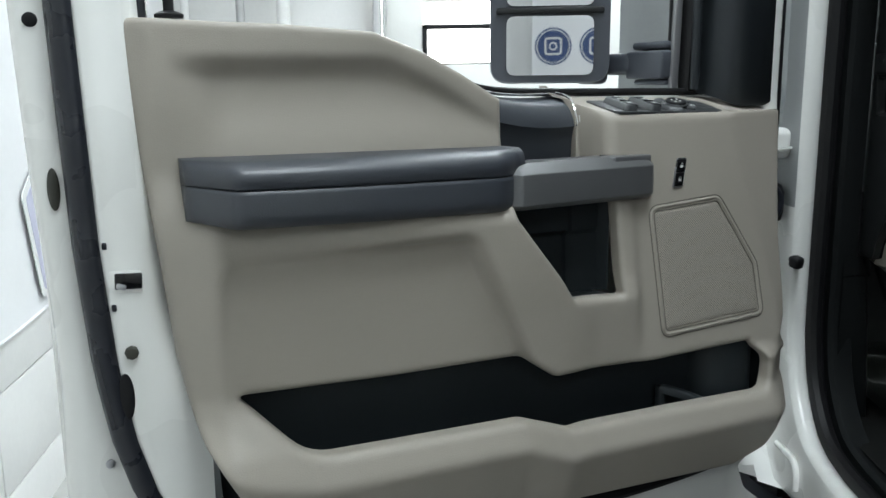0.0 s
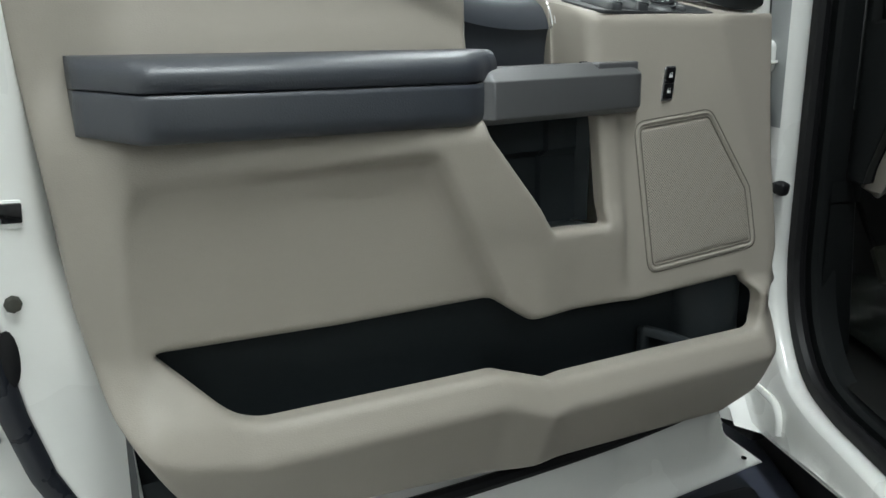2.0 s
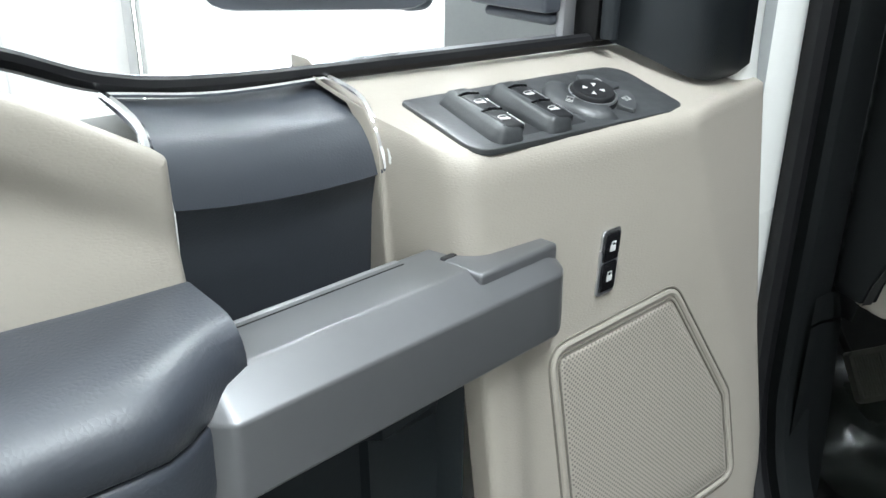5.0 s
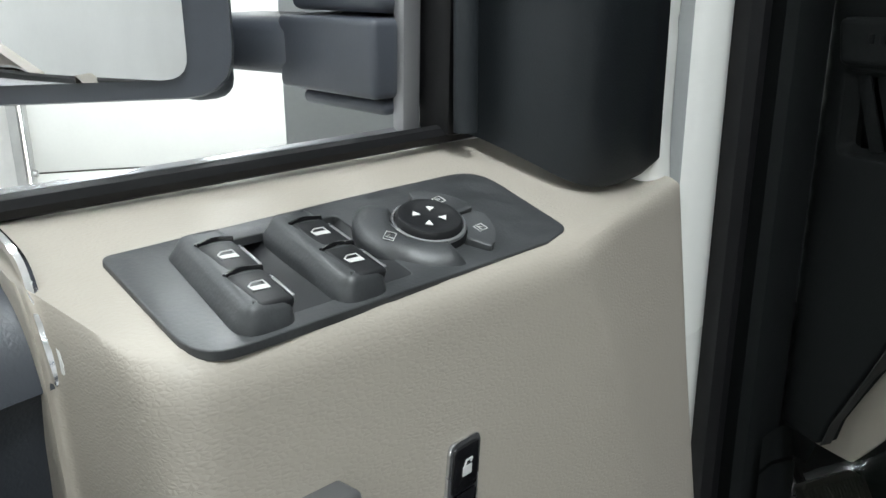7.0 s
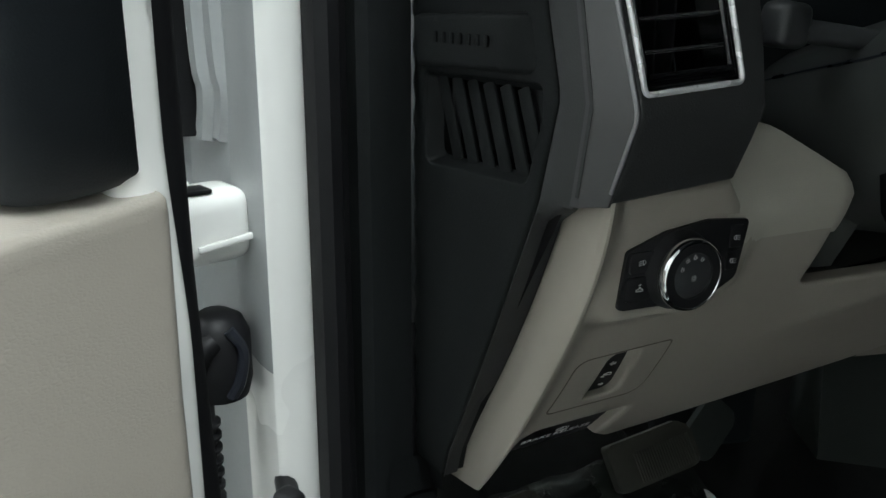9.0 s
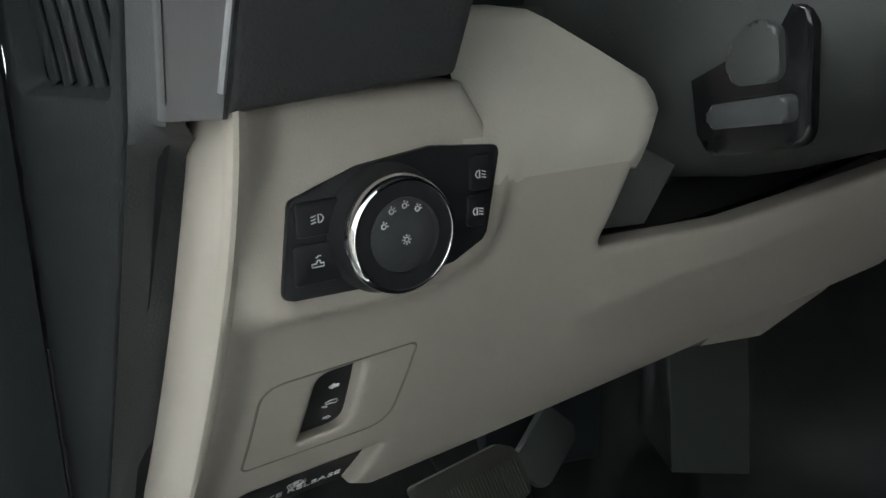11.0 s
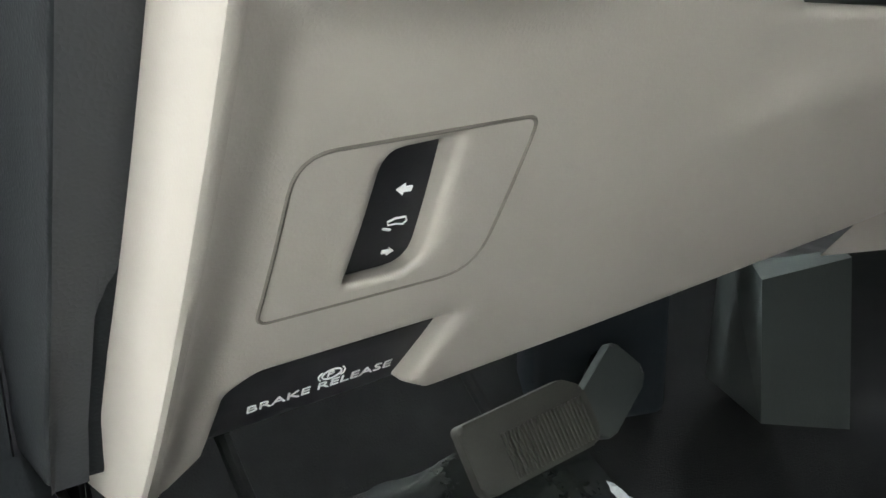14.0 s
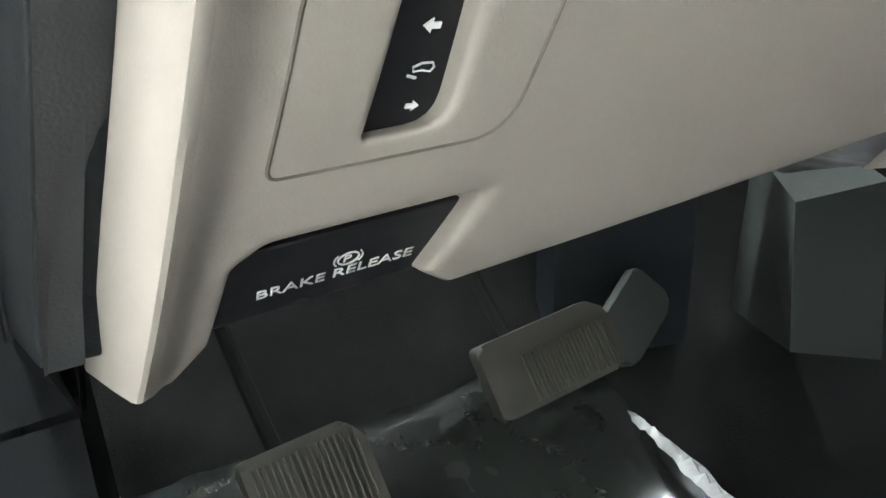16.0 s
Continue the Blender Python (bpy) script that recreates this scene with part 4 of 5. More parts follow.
part("door_switch", join(box(0.022, 0.024, 0.024, pose(0.712, 1.655, 1.216, 12, 0, 30), 0.007, 3), tube([(0.714, 1.66, 1.216), (0.722, 1.71, 1.212)], 0.0095, 10)), rubber, body, "black door check plunger")
# sill below the opening
part("rocker", loft([[(x, y, z - 0.161 * (max(y, 0.9) - 1.248)) for x, z in ((0.7000, 0.835), (0.7005, 0.829), (0.704, 0.824), (0.76, 0.822))] for y in (-1.6, 0.5, 0.9, 1.2, 1.5, 1.84)]), paint, body, "white folded edge under the sill")
part("rocker_gap", box(0.06, 3.6, 0.22, pose(0.785, 0.10, 0.715), 0.01), rubber, body)
for pts in ([(0.703, 1.665, 0.842), (0.702, 1.60, 0.848), (0.702, 1.565, 0.846), (0.702, 1.548, 0.828), (0.702, 1.543, 0.800)],):
    part("pressing_rib", tube(curve(pts, 6), 0.007, 10), paint, body)
for y, z in ((1.642, 0.948), (1.628, 0.915)):
    part("weld_dimple", lathe([(0.006, 0.0), (0.005, 0.0015), (0.001, 0.002)], 12), paint, body, m=pose(0.7145, y, z, 0, -90, 0))
part("fender_edge", loft([[(x, y, z) for x, y in ((0.40, 1.95), (0.42, 1.80), (0.47, 1.785), (0.52, 1.80), (0.56, 1.93))] for z in (0.62, 1.0, 1.45)]), paint, body, "white front wing edge")
# cab shell that closes the inside
shell = bmesh.new()
for sx, sy, sz, cx, cy, cz in ((1.75, 2.9, 0.05, 1.66, 0.6, 2.06), (0.05, 3.3, 1.4, 2.52, 0.6, 1.4), (1.75, 0.05, 1.25, 1.66, -0.85, 1.45), (1.75, 0.05, 0.62, 1.66, 2.12, 1.16)):
    box(sx, sy, sz, pose(cx, cy, cz), 0.01, bm=shell)
box(0.06, 1.55, 1.30, pose(0.80, -0.22, 1.45), 0.01, bm=shell)
wl = [(0.80, 2.12, 1.45), (2.50, 2.12, 1.45), (2.50, 1.60, 2.08), (0.80, 1.60, 2.08)]
part("cab_lining", shell, dark_inner, body, "dark lining that closes the cab")
pane = material("windscreen_glass", (0.95, 1.0, 0.97), 0.02, vary=0.0, rough_vary=0.0)
pane.node_tree.nodes["Principled BSDF"].inputs["Transmission Weight"].default_value = 1.0
pane.node_tree.nodes["Principled BSDF"].inputs["IOR"].default_value = 1.45
screen = loft([[Vector(wl[0]) + Vector((0, d, 0)), Vector(wl[1]) + Vector((0, d, 0)), Vector(wl[2]) + Vector((0, d, 0)), Vector(wl[3]) + Vector((0, d, 0))] for d in (0.0, 0.006)], True, True)
part("windscreen", screen, pane, body, "clear windscreen", smooth=False).visible_shadow = False
part("cab_floor", loft([[(x, y, z) for y, z in ((-0.85, 0.90), (1.30, 0.90), (1.75, 0.90), (1.90, 0.96), (2.08, 1.15), (2.10, 1.47))] for x in (0.80, 1.0, 1.5, 2.5)]), carpet, body, "black carpeted cab floor")
def cab_row(z, side, front, back, r):
    return [(x, y, z) for x, y in rounded([(0.745 + side, back), (2.56 - side, back), (2.56 - side, front), (0.745 + side, front)], r, 4)]


part("cab_roof", loft([cab_row(z, s, f, b, 0.14) for z, s, f, b in ((2.085, 0.02, 1.62, -0.88), (2.12, 0.03, 1.58, -0.86), (2.15, 0.10, 1.48, -0.80), (2.165, 0.30, 1.25, -0.60))], True, True), paint, body, "white painted cab roof", angle=60)
part("far_side", box(0.05, 2.9, 1.35, pose(2.575, 0.65, 1.38), 0.02), paint, body, "white painted far side of the cab")
part("rear_panel", box(1.80, 0.04, 1.35, pose(1.66, -0.905, 1.38), 0.02), paint, body, "white painted cab back")
part("rear_side", box(0.05, 1.50, 1.30, pose(0.742, -0.20, 1.47), 0.015), paint, body, "white painted side behind the door")
part("bonnet", loft([[(x, y, z - 0.04 * abs(x - 1.62)) for x in np.linspace(0.62, 2.62, 9)] for y, z in ((2.17, 1.50), (2.60, 1.47), (3.05, 1.42), (3.18, 1.34), (3.20, 0.75))]), paint, body, "white painted bonnet")
for x in (0.62, 2.62):
    part("front_wing", box(0.06, 1.25, 0.62, pose(x, 2.58, 1.13), 0.02), paint, body, "white painted front wing")
    for y in (2.55, -0.62):
        wheel = part("wheel", lathe([(0.20, -0.10), (0.36, -0.12), (0.40, -0.09), (0.40, 0.09), (0.36, 0.12), (0.20, 0.10)], 36), rubber, body, "black tyre", m=pose(x + (0.12 if x < 1 else -0.12), y, 0.40, 0, 90, 0))
        part("wheel_rim", lathe([(0.06, -0.105), (0.20, -0.11), (0.21, 0.0), (0.20, 0.11), (0.06, 0.105)], 28), satin_silver, wheel)
part("chassis", box(0.9, 4.0, 0.16, pose(1.62, 1.0, 0.56), 0.02), rubber, body, "black frame under the cab")
part("kick_panel", loft([[(0.800, 1.652, 1.2255), (0.822, 1.664, 1.2255), (0.8390, 1.6675, 1.2255), (0.8405, 1.664, 1.2255), (0.8370, 1.625, 1.2275)], [(0.800, 1.652, 1.1895), (0.822, 1.664, 1.1895), (0.8488, 1.6675, 1.1895), (0.8502, 1.664, 1.1895), (0.8500, 1.650, 1.1915)]]), cab_black, body, "black plastic kick panel", angle=25)
part("kick_panel_foot", loft([[(0.800, 1.651, z), (0.822, 1.663, z), (0.8500 + k, 1.6665, z), (0.8550 + k, 1.675, z), (0.866 + k, 1.75, z), (0.88 + k, 1.95, z)] for z, k in ((1.1860, 0.0), (1.15, 0.002), (1.05, 0.01), (0.90, 0.02))]), cab_black, body, "black plastic kick panel foot", angle=25)
part("kick_backing", loft([[(0.80, 1.672, z), (0.852, 1.672, z), (0.874, 1.80, z), (0.90, 1.98, z)] for z in (1.35, 1.16)]), rubber, body)

# ---- running board ----
board = thing("running_board", pose(0.54, 0.25, 0), "dark blue-grey running board with a rubber tread pad", "running board")
part("board", box(0.42, 3.2, 0.05, pose(0, 0, 0.670), 0.02, 3), material("blue_grey_coated_metal", (0.05, 0.056, 0.078), 0.5, grain=0.3, grain_scale=300, vary=0.1), board)
part("tread_pad", prism(rounded([(-0.16, -1.5), (0.125, -1.5), (0.125, 1.296, 0.012), (-0.005, 1.243, 0.02), (-0.16, 1.20, 0.03)], 0.02), 0.008, 0.003, m=Matrix.Translation((0, 0, 0.694))), rubber, board, "black rubber tread pad")
for i in range(9):
    part("tread_rib", box(0.012, 2.6, 0.005, pose(-0.14 + 0.03 * i, -0.15, 0.7035), 0.002), rubber, board)
for y in (-1.2, 0.0, 1.35):
    part("bracket", box(0.12, 0.05, 0.04, pose(0.20, y, 0.66), 0.006), rubber, board)
part("bracket_cap", box(0.035, 0.10, 0.03, pose(0.175, 1.49, 0.725, 0, 0, 20), 0.008), switch_black, board)

# ---- dashboard ----
dash = thing("dashboard", Matrix(), "beige and black dashboard end beside the open door", "dashboard")


BZ = rounded([(0.8935, 1.4188, 0.004), (0.899, 1.459, 0.004), (0.93, 1.4695), (0.965, 1.474), (1.001, 1.471, 0.003), (0.993, 1.430, 0.004), (0.975, 1.4212), (0.945, 1.4176)], 0.006, 4)
BZ_LOOP = resample(BZ, 0.01)
KNEE_FIT = np.polyfit(np.array([1.50, 1.44, 1.40, 1.363, 1.301, 1.27, 1.22, 1.19]) - 1.35, [1.479, 1.487, 1.502, 1.523, 1.563, 1.587, 1.631, 1.658], 4)
RIDGE_FIT = np.polyfit(np.array([1.50, 1.484, 1.446, 1.395, 1.37, 1.322, 1.262, 1.217]) - 1.35, [1.4650, 1.4655, 1.4740, 1.4962, 1.5085, 1.5355, 1.5745, 1.6075], 4)
BACK_FIT = (-0.1343, 0.7459, -0.5202, 1.5645)


def ridge_x(z):
    return 0.8675 + 0.05 * (z - 1.35)


def knee_y(x, z):
    """Front face of the lower panel: a ridge beside the door, a raised field round the headlight switch, sloping away below."""
    z = np.asarray(z, float)
    x = np.asarray(x, float) + 0 * z
    z = z + 0 * x
    y = np.polyval(KNEE_FIT, z - 1.35)
    P = np.stack([x.ravel(), z.ravel()], 1)
    d = (dist_to(BZ_LOOP, P) * np.where(inside(BZ_LOOP, P), -1, 1)).reshape(x.shape)
    k = smooth(0.021, 0.007, d)
    y = y + (np.minimum(1.4795, y) - y) * k
    ridge = np.polyval(RIDGE_FIT, z - 1.35)
    f = smooth(0.026, 0.002, x - ridge_x(z))
    y = y + (ridge - y) * f * (1 - 0.35 * k)
    return y + 0.05 * np.maximum(0, x - 1.15) ** 2


def knee(x, z):
    x, z = np.asarray(x, float), np.asarray(z, float)
    y = knee_y(x, z)
    # rim that carries the column recess
    y = y - 0.004 * np.exp(-((z - 1.365 - 0.12 * (x - 1.15)) / 0.015) ** 2) * smooth(1.06, 1.12, x)
    return np.stack([x, y, z], 1)


KNEE = rounded([(0.8735, 1.500, 0.004), (0.985, 1.500, 0.003), (1.002, 1.474, 0.004), (1.100, 1.472, 0.008), (1.0985, 1.460, 0.02), (1.087, 1.402, 0.008), (1.205, 1.398), (1.50, 1.425, 0.02),
                (1.50, 1.30, 0.01), (1.31, 1.277), (1.265, 1.268), (1.192, 1.256), (1.089, 1.238), (1.004, 1.2243, 0.004), (0.986, 1.2355, 0.003), (0.9930, 1.2797, 0.004), (0.9065, 1.2712, 0.012),
                (0.8965, 1.262, 0.008), (0.8962, 1.2195, 0.008), (0.885, 1.1945, 0.004), (0.8615, 1.2150, 0.003)], 0.008)
LID = rounded([(0.8985, 1.2995, 0.005), (0.8985, 1.3625, 0.013), (0.9815, 1.3680, 0.005), (0.984, 1.3055, 0.016)], 0.008, 6)
SWH = rounded([(0.9285, 1.3095, 0.002), (0.9280, 1.3605, 0.008), (0.9525, 1.3630, 0.003), (0.9580, 1.3120, 0.010)], 0.003, 4)
part("knee_panel", sheet(KNEE, [SWH], knee, 0.0058, 0.006, lip=0.014, hole_roll=0.004), dash_beige, dash, "beige grained lower dash panel", angle=60)
# side return facing the door
rows = []
for z in np.linspace(1.4970, 1.2160, 30):
    rx, bx = ridge_x(z), 0.8625 + 0.075 * (z - 1.35)
    r, b = float(knee_y(rx, z)), float(np.polyval(BACK_FIT, z - 1.35))
    rows.append([(rx + 0.0062, float(knee_y(rx + 0.0062, z)) - 0.0004, z), (rx + 0.0030, r - 0.0012, z), (rx + 0.0010, r - 0.0006, z), (rx - 0.0002, r + 0.0016, z), (rx + 0.3 * (bx - rx) - 0.0006, r + 0.3 * (b - r), z), (bx - 0.0002, b - 0.004, z), (bx, b, z), (bx + 0.0012, b + 0.003, z), (bx + 0.006, b + 0.006, z)])
part("panel_return", loft(rows), dash_beige, dash, "beige side return of the lower panel", angle=40)
rx, bx = ridge_x(1.216), 0.8625 + 0.075 * (1.216 - 1.35)
r0, b0 = float(knee_y(rx, 1.216)), float(np.polyval(BACK_FIT, 1.216 - 1.35))
part("panel_foot", loft([[(rx, r0 + 0.001, 1.2158), (0.885, float(knee_y(0.885, 1.196)) + 0.004, 1.1965)], [(bx, b0, 1.2158), (0.892, b0 + 0.012, 1.208)], [(0.86, b0 + 0.04, 1.217), (0.895, b0 + 0.045, 1.212)]]), dash_beige, dash)
part("lid_joint", tube([(x, float(knee_y(x, z)) + 0.0006, z) for x, z in resample(LID, 0.006)], 0.0010, 6, True), joint, dash, "fine joint round the switch lid")

# switch sunk in the lid
def knee_frame(x, z, up=0.02):
    o = Vector((x, float(knee_y(x, z)), z))
    return frame_at(o, (1, 0, 0), Vector((0, float(knee_y(x, z + up)) - float(knee_y(x, z - up)), 2 * up)))
sw = part("pedal_switch", sheet(shrink(SWH, -0.003), [], lambda x, z: np.stack([x, knee_y(x, z) + 0.011, z], 1), 0.01, 0, lip=0), switch_black, dash, "black pedal adjust rocker with white marks")
for x, z, k in ((0.9448, 1.3394, 1), (0.9478, 1.3132, -1)):
    part("arrow_mark", plate([(-0.003, 0.0), (0.0, 0.0026), (0.0, 0.0011), (0.003, 0.0011), (0.003, -0.0011), (0.0, -0.0011), (0.0, -0.0026)]), white_print, sw,
         m=knee_frame(x, z) @ Matrix.Translation((0, 0, -0.0086)) @ Matrix.Diagonal((1 if k > 0 else -0.8, 1 if k > 0 else 0.8, 1, 1)))
ped = tube([(-0.0036, 0.0008, 0), (-0.0008, 0.0022, 0), (0.003, 0.0022, 0), (0.004, 0.0003, 0), (0.003, -0.0014, 0), (0.000, -0.0007, 0), (-0.003, -0.001, 0)], 0.0004, 4, True)
box(0.0036, 0.0009, 0.0005, pose(-0.003, -0.003, 0, 0, 0, -20), 0, bm=ped)
part("foot_mark", ped, white_print, sw, m=knee_frame(0.9468, 1.3258) @ Matrix.Translation((0, 0, -0.0084)))

# brake release handle below the lid
BR = rounded([(0.9005, 1.220, 0.003), (0.9005, 1.2555, 0.008), (0.907, 1.2635, 0.006), (1.0020, 1.2735, 0.003), (1.0000, 1.2345, 0.004), (0.990, 1.2330, 0.004)], 0.004, 4)
br = part("brake_release", sheet(BR, [], lambda x, z: np.stack([x, knee_y(x, z) + 0.014, z], 1), 0.01, 0.002, lip=0.012), switch_black, dash, "black parking brake release handle with white lettering")
wf = knee_frame(0.955, 1.2345)
across = Vector((0.0705, -0.0058, 0.0080)).normalized()
WF = frame_at(Vector((0.9140, float(knee_y(0.914, 1.2362)) + 0.0118, 1.2362)), across, wf.to_3x3() @ Vector((0, 1, 0)))
part("lettering", words("BRAKE RELEASE", 0.0098, WF), white_print, br, "white words on the brake release", smooth=False)
pm = tube([(0.0062 * math.cos(a), 0.0062 * math.sin(a), 0) for a in np.linspace(0, 2 * math.pi, 24)[:-1]], 0.0006, 4, True)
join(pm, tube([(0.0085 * math.cos(a), 0.0085 * math.sin(a), 0) for a in np.linspace(-0.7, 0.7, 8)], 0.0005, 4))
join(pm, tube([(0.0085 * math.cos(a), 0.0085 * math.sin(a), 0) for a in np.linspace(math.pi - 0.7, math.pi + 0.7, 8)], 0.0005, 4))
part("brake_mark", pm, white_print, br, m=WF @ Matrix.Translation((0.0375, 0.0140, 0.0004)) @ Matrix.Scale(0.72, 4))
part("brake_letter", words("P", 0.0075, WF @ Matrix.Translation((0.0352, 0.0113, 0.0002))), white_print, br, smooth=False)

# headlight switch
BM = Matrix.Translation((0, 1.4785, 0)) @ UP
bz = part("headlight_panel", prism(BZ, 0.003, 0.001, m=BM), switch_black, dash, "black headlight switch panel")
for x0, x1, z0, z1 in ((0.8985, 0.9195, 1.4245, 1.4415), (0.9005, 0.9205, 1.444, 1.4585), (0.984, 0.9955, 1.452, 1.468), (0.982, 0.9925, 1.436, 1.450)):
    part("button", prism(rounded([(x0, z0), (x1, z0), (x1, z1), (x0, z1)], 0.002, 3), 0.0045, 0.001, m=BM), switch_black, bz)
FLAT = Matrix.Translation((0, 1.4737, 0)) @ UP


def lamp_mark(x, z, k):
    """A lamp outline with three light strokes."""
    g = tube([(k * px, py, 0) for px, py in ((0.0004, -0.0017), (0.0004, 0.0017), (0.0018, 0.0014), (0.0027, 0.0), (0.0018, -0.0014))], 0.00035, 4, True)
    for i in (-1, 0, 1):
        join(g, tube([(-0.0007 * k, 0.0013 * i, 0), (-0.0028 * k, 0.0013 * i - 0.0005, 0)], 0.0003, 4))
    return part("button_mark", g, faint_print, bz, m=FLAT @ Matrix.Translation((x, z, 0.0006)))


lamp_mark(0.9095, 1.4515, 1)
lamp_mark(0.9885, 1.4595, -1)
lamp_mark(0.9870, 1.4430, -1)
g = tube([(px * 0.0011, py * 0.0011, 0) for px, py in ((-2.4, -1), (-2.4, 0.1), (-0.6, 0.3), (-0.1, 1.4), (0.9, 1.4), (1.0, 0.3), (2.4, 0.3), (2.4, -1))], 0.00035, 4, True)
join(g, tube([(px * 0.0011, 0.0026 + 0.0008 * (px > -0.5), 0) for px in (-0.6, 0.4, 1.4)], 0.0003, 4))
part("button_mark", g, faint_print, bz, m=FLAT @ Matrix.Translation((0.9085, 1.4330, 0.0006)))
KM = Matrix.Translation((0.9415, 1.4765, 1.4420)) @ UP @ Matrix.Diagonal((0.93, 0.93, 0.9, 1))
kn = part("headlight_knob", lathe([(0.0300, -0.002), (0.0298, 0.0020), (0.0272, 0.0065), (0.0260, 0.0120), (0.0256, 0.0150)], 56), switch_black, bz, "black headlight knob", m=KM)
part("knob_ring", lathe([(0.0262, 0.0110), (0.0270, 0.0130), (0.0270, 0.0152), (0.0260, 0.0182), (0.0250, 0.0192), (0.0243, 0.0192), (0.0238, 0.0184), (0.0236, 0.0140)], 64), chrome, bz, "bright chrome ring", m=KM)
part("knob_face", lathe([(0.0240, 0.0150), (0.0238, 0.0184), (0.0172, 0.0186), (0.0168, 0.0180), (0.0166, 0.0160)], 56), switch_black, bz, m=KM)
part("knob_disc", lathe([(0.0166, 0.0150), (0.0166, 0.0166), (0.0160, 0.0170), (0.0020, 0.0173)], 56), switch_plate, bz, m=KM)
for a, r in ((152, 0.0115), (118, 0.0130), (88, 0.0132), (58, 0.0130), (0, 0.0)):
    cx, cy = r * math.cos(radians(a)) + (0.001 if not r else 0), r * math.sin(radians(a)) - (0.002 if not r else 0)
    g = tube([(cx + 0.0011 * math.cos(b), cy + 0.0011 * math.sin(b), 0.0178) for b in np.linspace(0, 6.283, 9)[:-1]], 0.0003, 4, True)
    for j in range(8 if not r else 3):
        b = 2 * math.pi * j / 8
        join(g, tube([(cx + q * math.cos(b), cy + q * math.sin(b), 0.0178) for q in (0.0016, 0.0023)], 0.0003, 4))
    part("knob_mark", g, faint_print, bz, m=KM)

# ledge beside the column, continuing the lower panel in a lit beige
rows = []
for f in np.linspace(0, 1, 13):
    row = []
    for y, z, x0, x1 in ((0.0010, 1.448, 0.986, 1.0975), (-0.0002, 1.453, 0.985, 1.0985), (-0.0008, 1.463, 0.984, 1.101), (-0.0006, 1.471, 0.984, 1.103), (0.0006, 1.478, 0.984, 1.106), (0.0036, 1.4850, 0.985, 1.107), (0.0075, 1.4925, 0.986, 1.104), (0.016, 1.508, 0.988, 1.079), (0.025, 1.5235, 0.995, 1.053), (0.029, 1.5285, 1.000, 1.043), (0.058, 1.531, 1.000, 1.040)):
        x = x0 + (x1 - x0) * f
        row.append((x, 0.5 * (float(knee_y(x, min(z, 1.478))) + 1.4815) + y, z) if z > 1.478 else (x, float(knee_y(x, z)) + y, z))
    rows.append(row)
rows.append([(x + 0.004, y + 0.004, z - 0.002) for x, y, z in rows[-1]])
rows.append([(x + 0.002, y + 0.05, z - 0.010) for x, y, z in rows[-2]])
part("column_ledge", loft(rows), lit_beige, dash, "beige ledge beside the steering column, coloured as lit", angle=50)

# black end face and vent
def face_y(z):
    """The black field leans in below its knee and back above it."""
    z = np.asarray(z, float)
    d = z - 1.553
    return 1.4428 - 0.055 * d + 0.305 * np.sqrt(d * d + 0.004 ** 2)


def face_left(z):
    return 0.8765 - 0.13 * max(0.0, z - 1.55) - 0.07 * max(0.0, 1.55 - z)


VENT = [(0.8800, 1.5640, 0.004), (0.9530, 1.5690, 0.004), (0.9400, 1.700, 0.004), (0.8630, 1.700, 0.004)]
part("dash_face", sheet(rounded([(0.8735, 1.4955, 0.003), (0.9680, 1.5045, 0.003), (0.9710, 1.533, 0.006), (0.9740, 1.60), (0.966, 1.75), (0.8510, 1.75), (0.8765, 1.552, 0.01)], 0.004),
                        [rounded(VENT, 0.004)], lambda x, z: np.stack([x, face_y(z), z], 1), 0.008, 0.003, lip=0.03, hole_roll=0.002), dash_black, dash, "black grained dash face", angle=60)
vent = part("air_vent", loft([[(x, float(face_y(z)) + d, z) for x, z, *_ in VENT] for d in (0.062, 0.066)], True, True), gloss_black, dash, "black air vent with slats in a chrome frame")
part("vent_tunnel", loft([[(x, float(face_y(z)) + d, z) for x, z in resample(rounded(VENT, 0.004), 0.02)] for d in (0.003, 0.060)], True), gloss_black, vent)
part("vent_frame", tube([(x, float(face_y(z)) - 0.0006, z) for x, z in resample(rounded(VENT, 0.005), 0.012)], 0.0019, 8, True), bright_silver, vent, "chrome vent frame")
inner = shrink(rounded(VENT, 0.004), 0.0042)
part("vent_frame_inner", tube([(x, float(face_y(z)) + 0.0028, z) for x, z in resample(inner, 0.012)], 0.0024, 8, True), gloss_black, vent)
part("vent_lip", box(0.0640, 0.010, 0.0040, pose(0.9155, 1.4520, 1.5748, -12, -4, 0), 0.0016), gloss_black, vent)
for i in range(6):
    z = 1.5870 + 0.0190 * i
    xc, y = 0.9160 - 0.09 * (z - 1.566), float(face_y(z))
    part("vent_slat", box(0.0680, 0.020, 0.0024, pose(xc, y + 0.0175, z, -8, -3.5, 0), 0.0009), switch_black, vent)
    part("slat_edge", box(0.0670, 0.0016, 0.0017, pose(xc, y + 0.0070, z + 0.0014, -8, -3.5, 0), 0.0005), satin_silver, vent)
for x in (0.890, 0.904, 0.918, 0.932):
    part("vent_vane", box(0.002, 0.02, 0.125, pose(x, 1.498, 1.630), 0.0006), switch_black, vent)
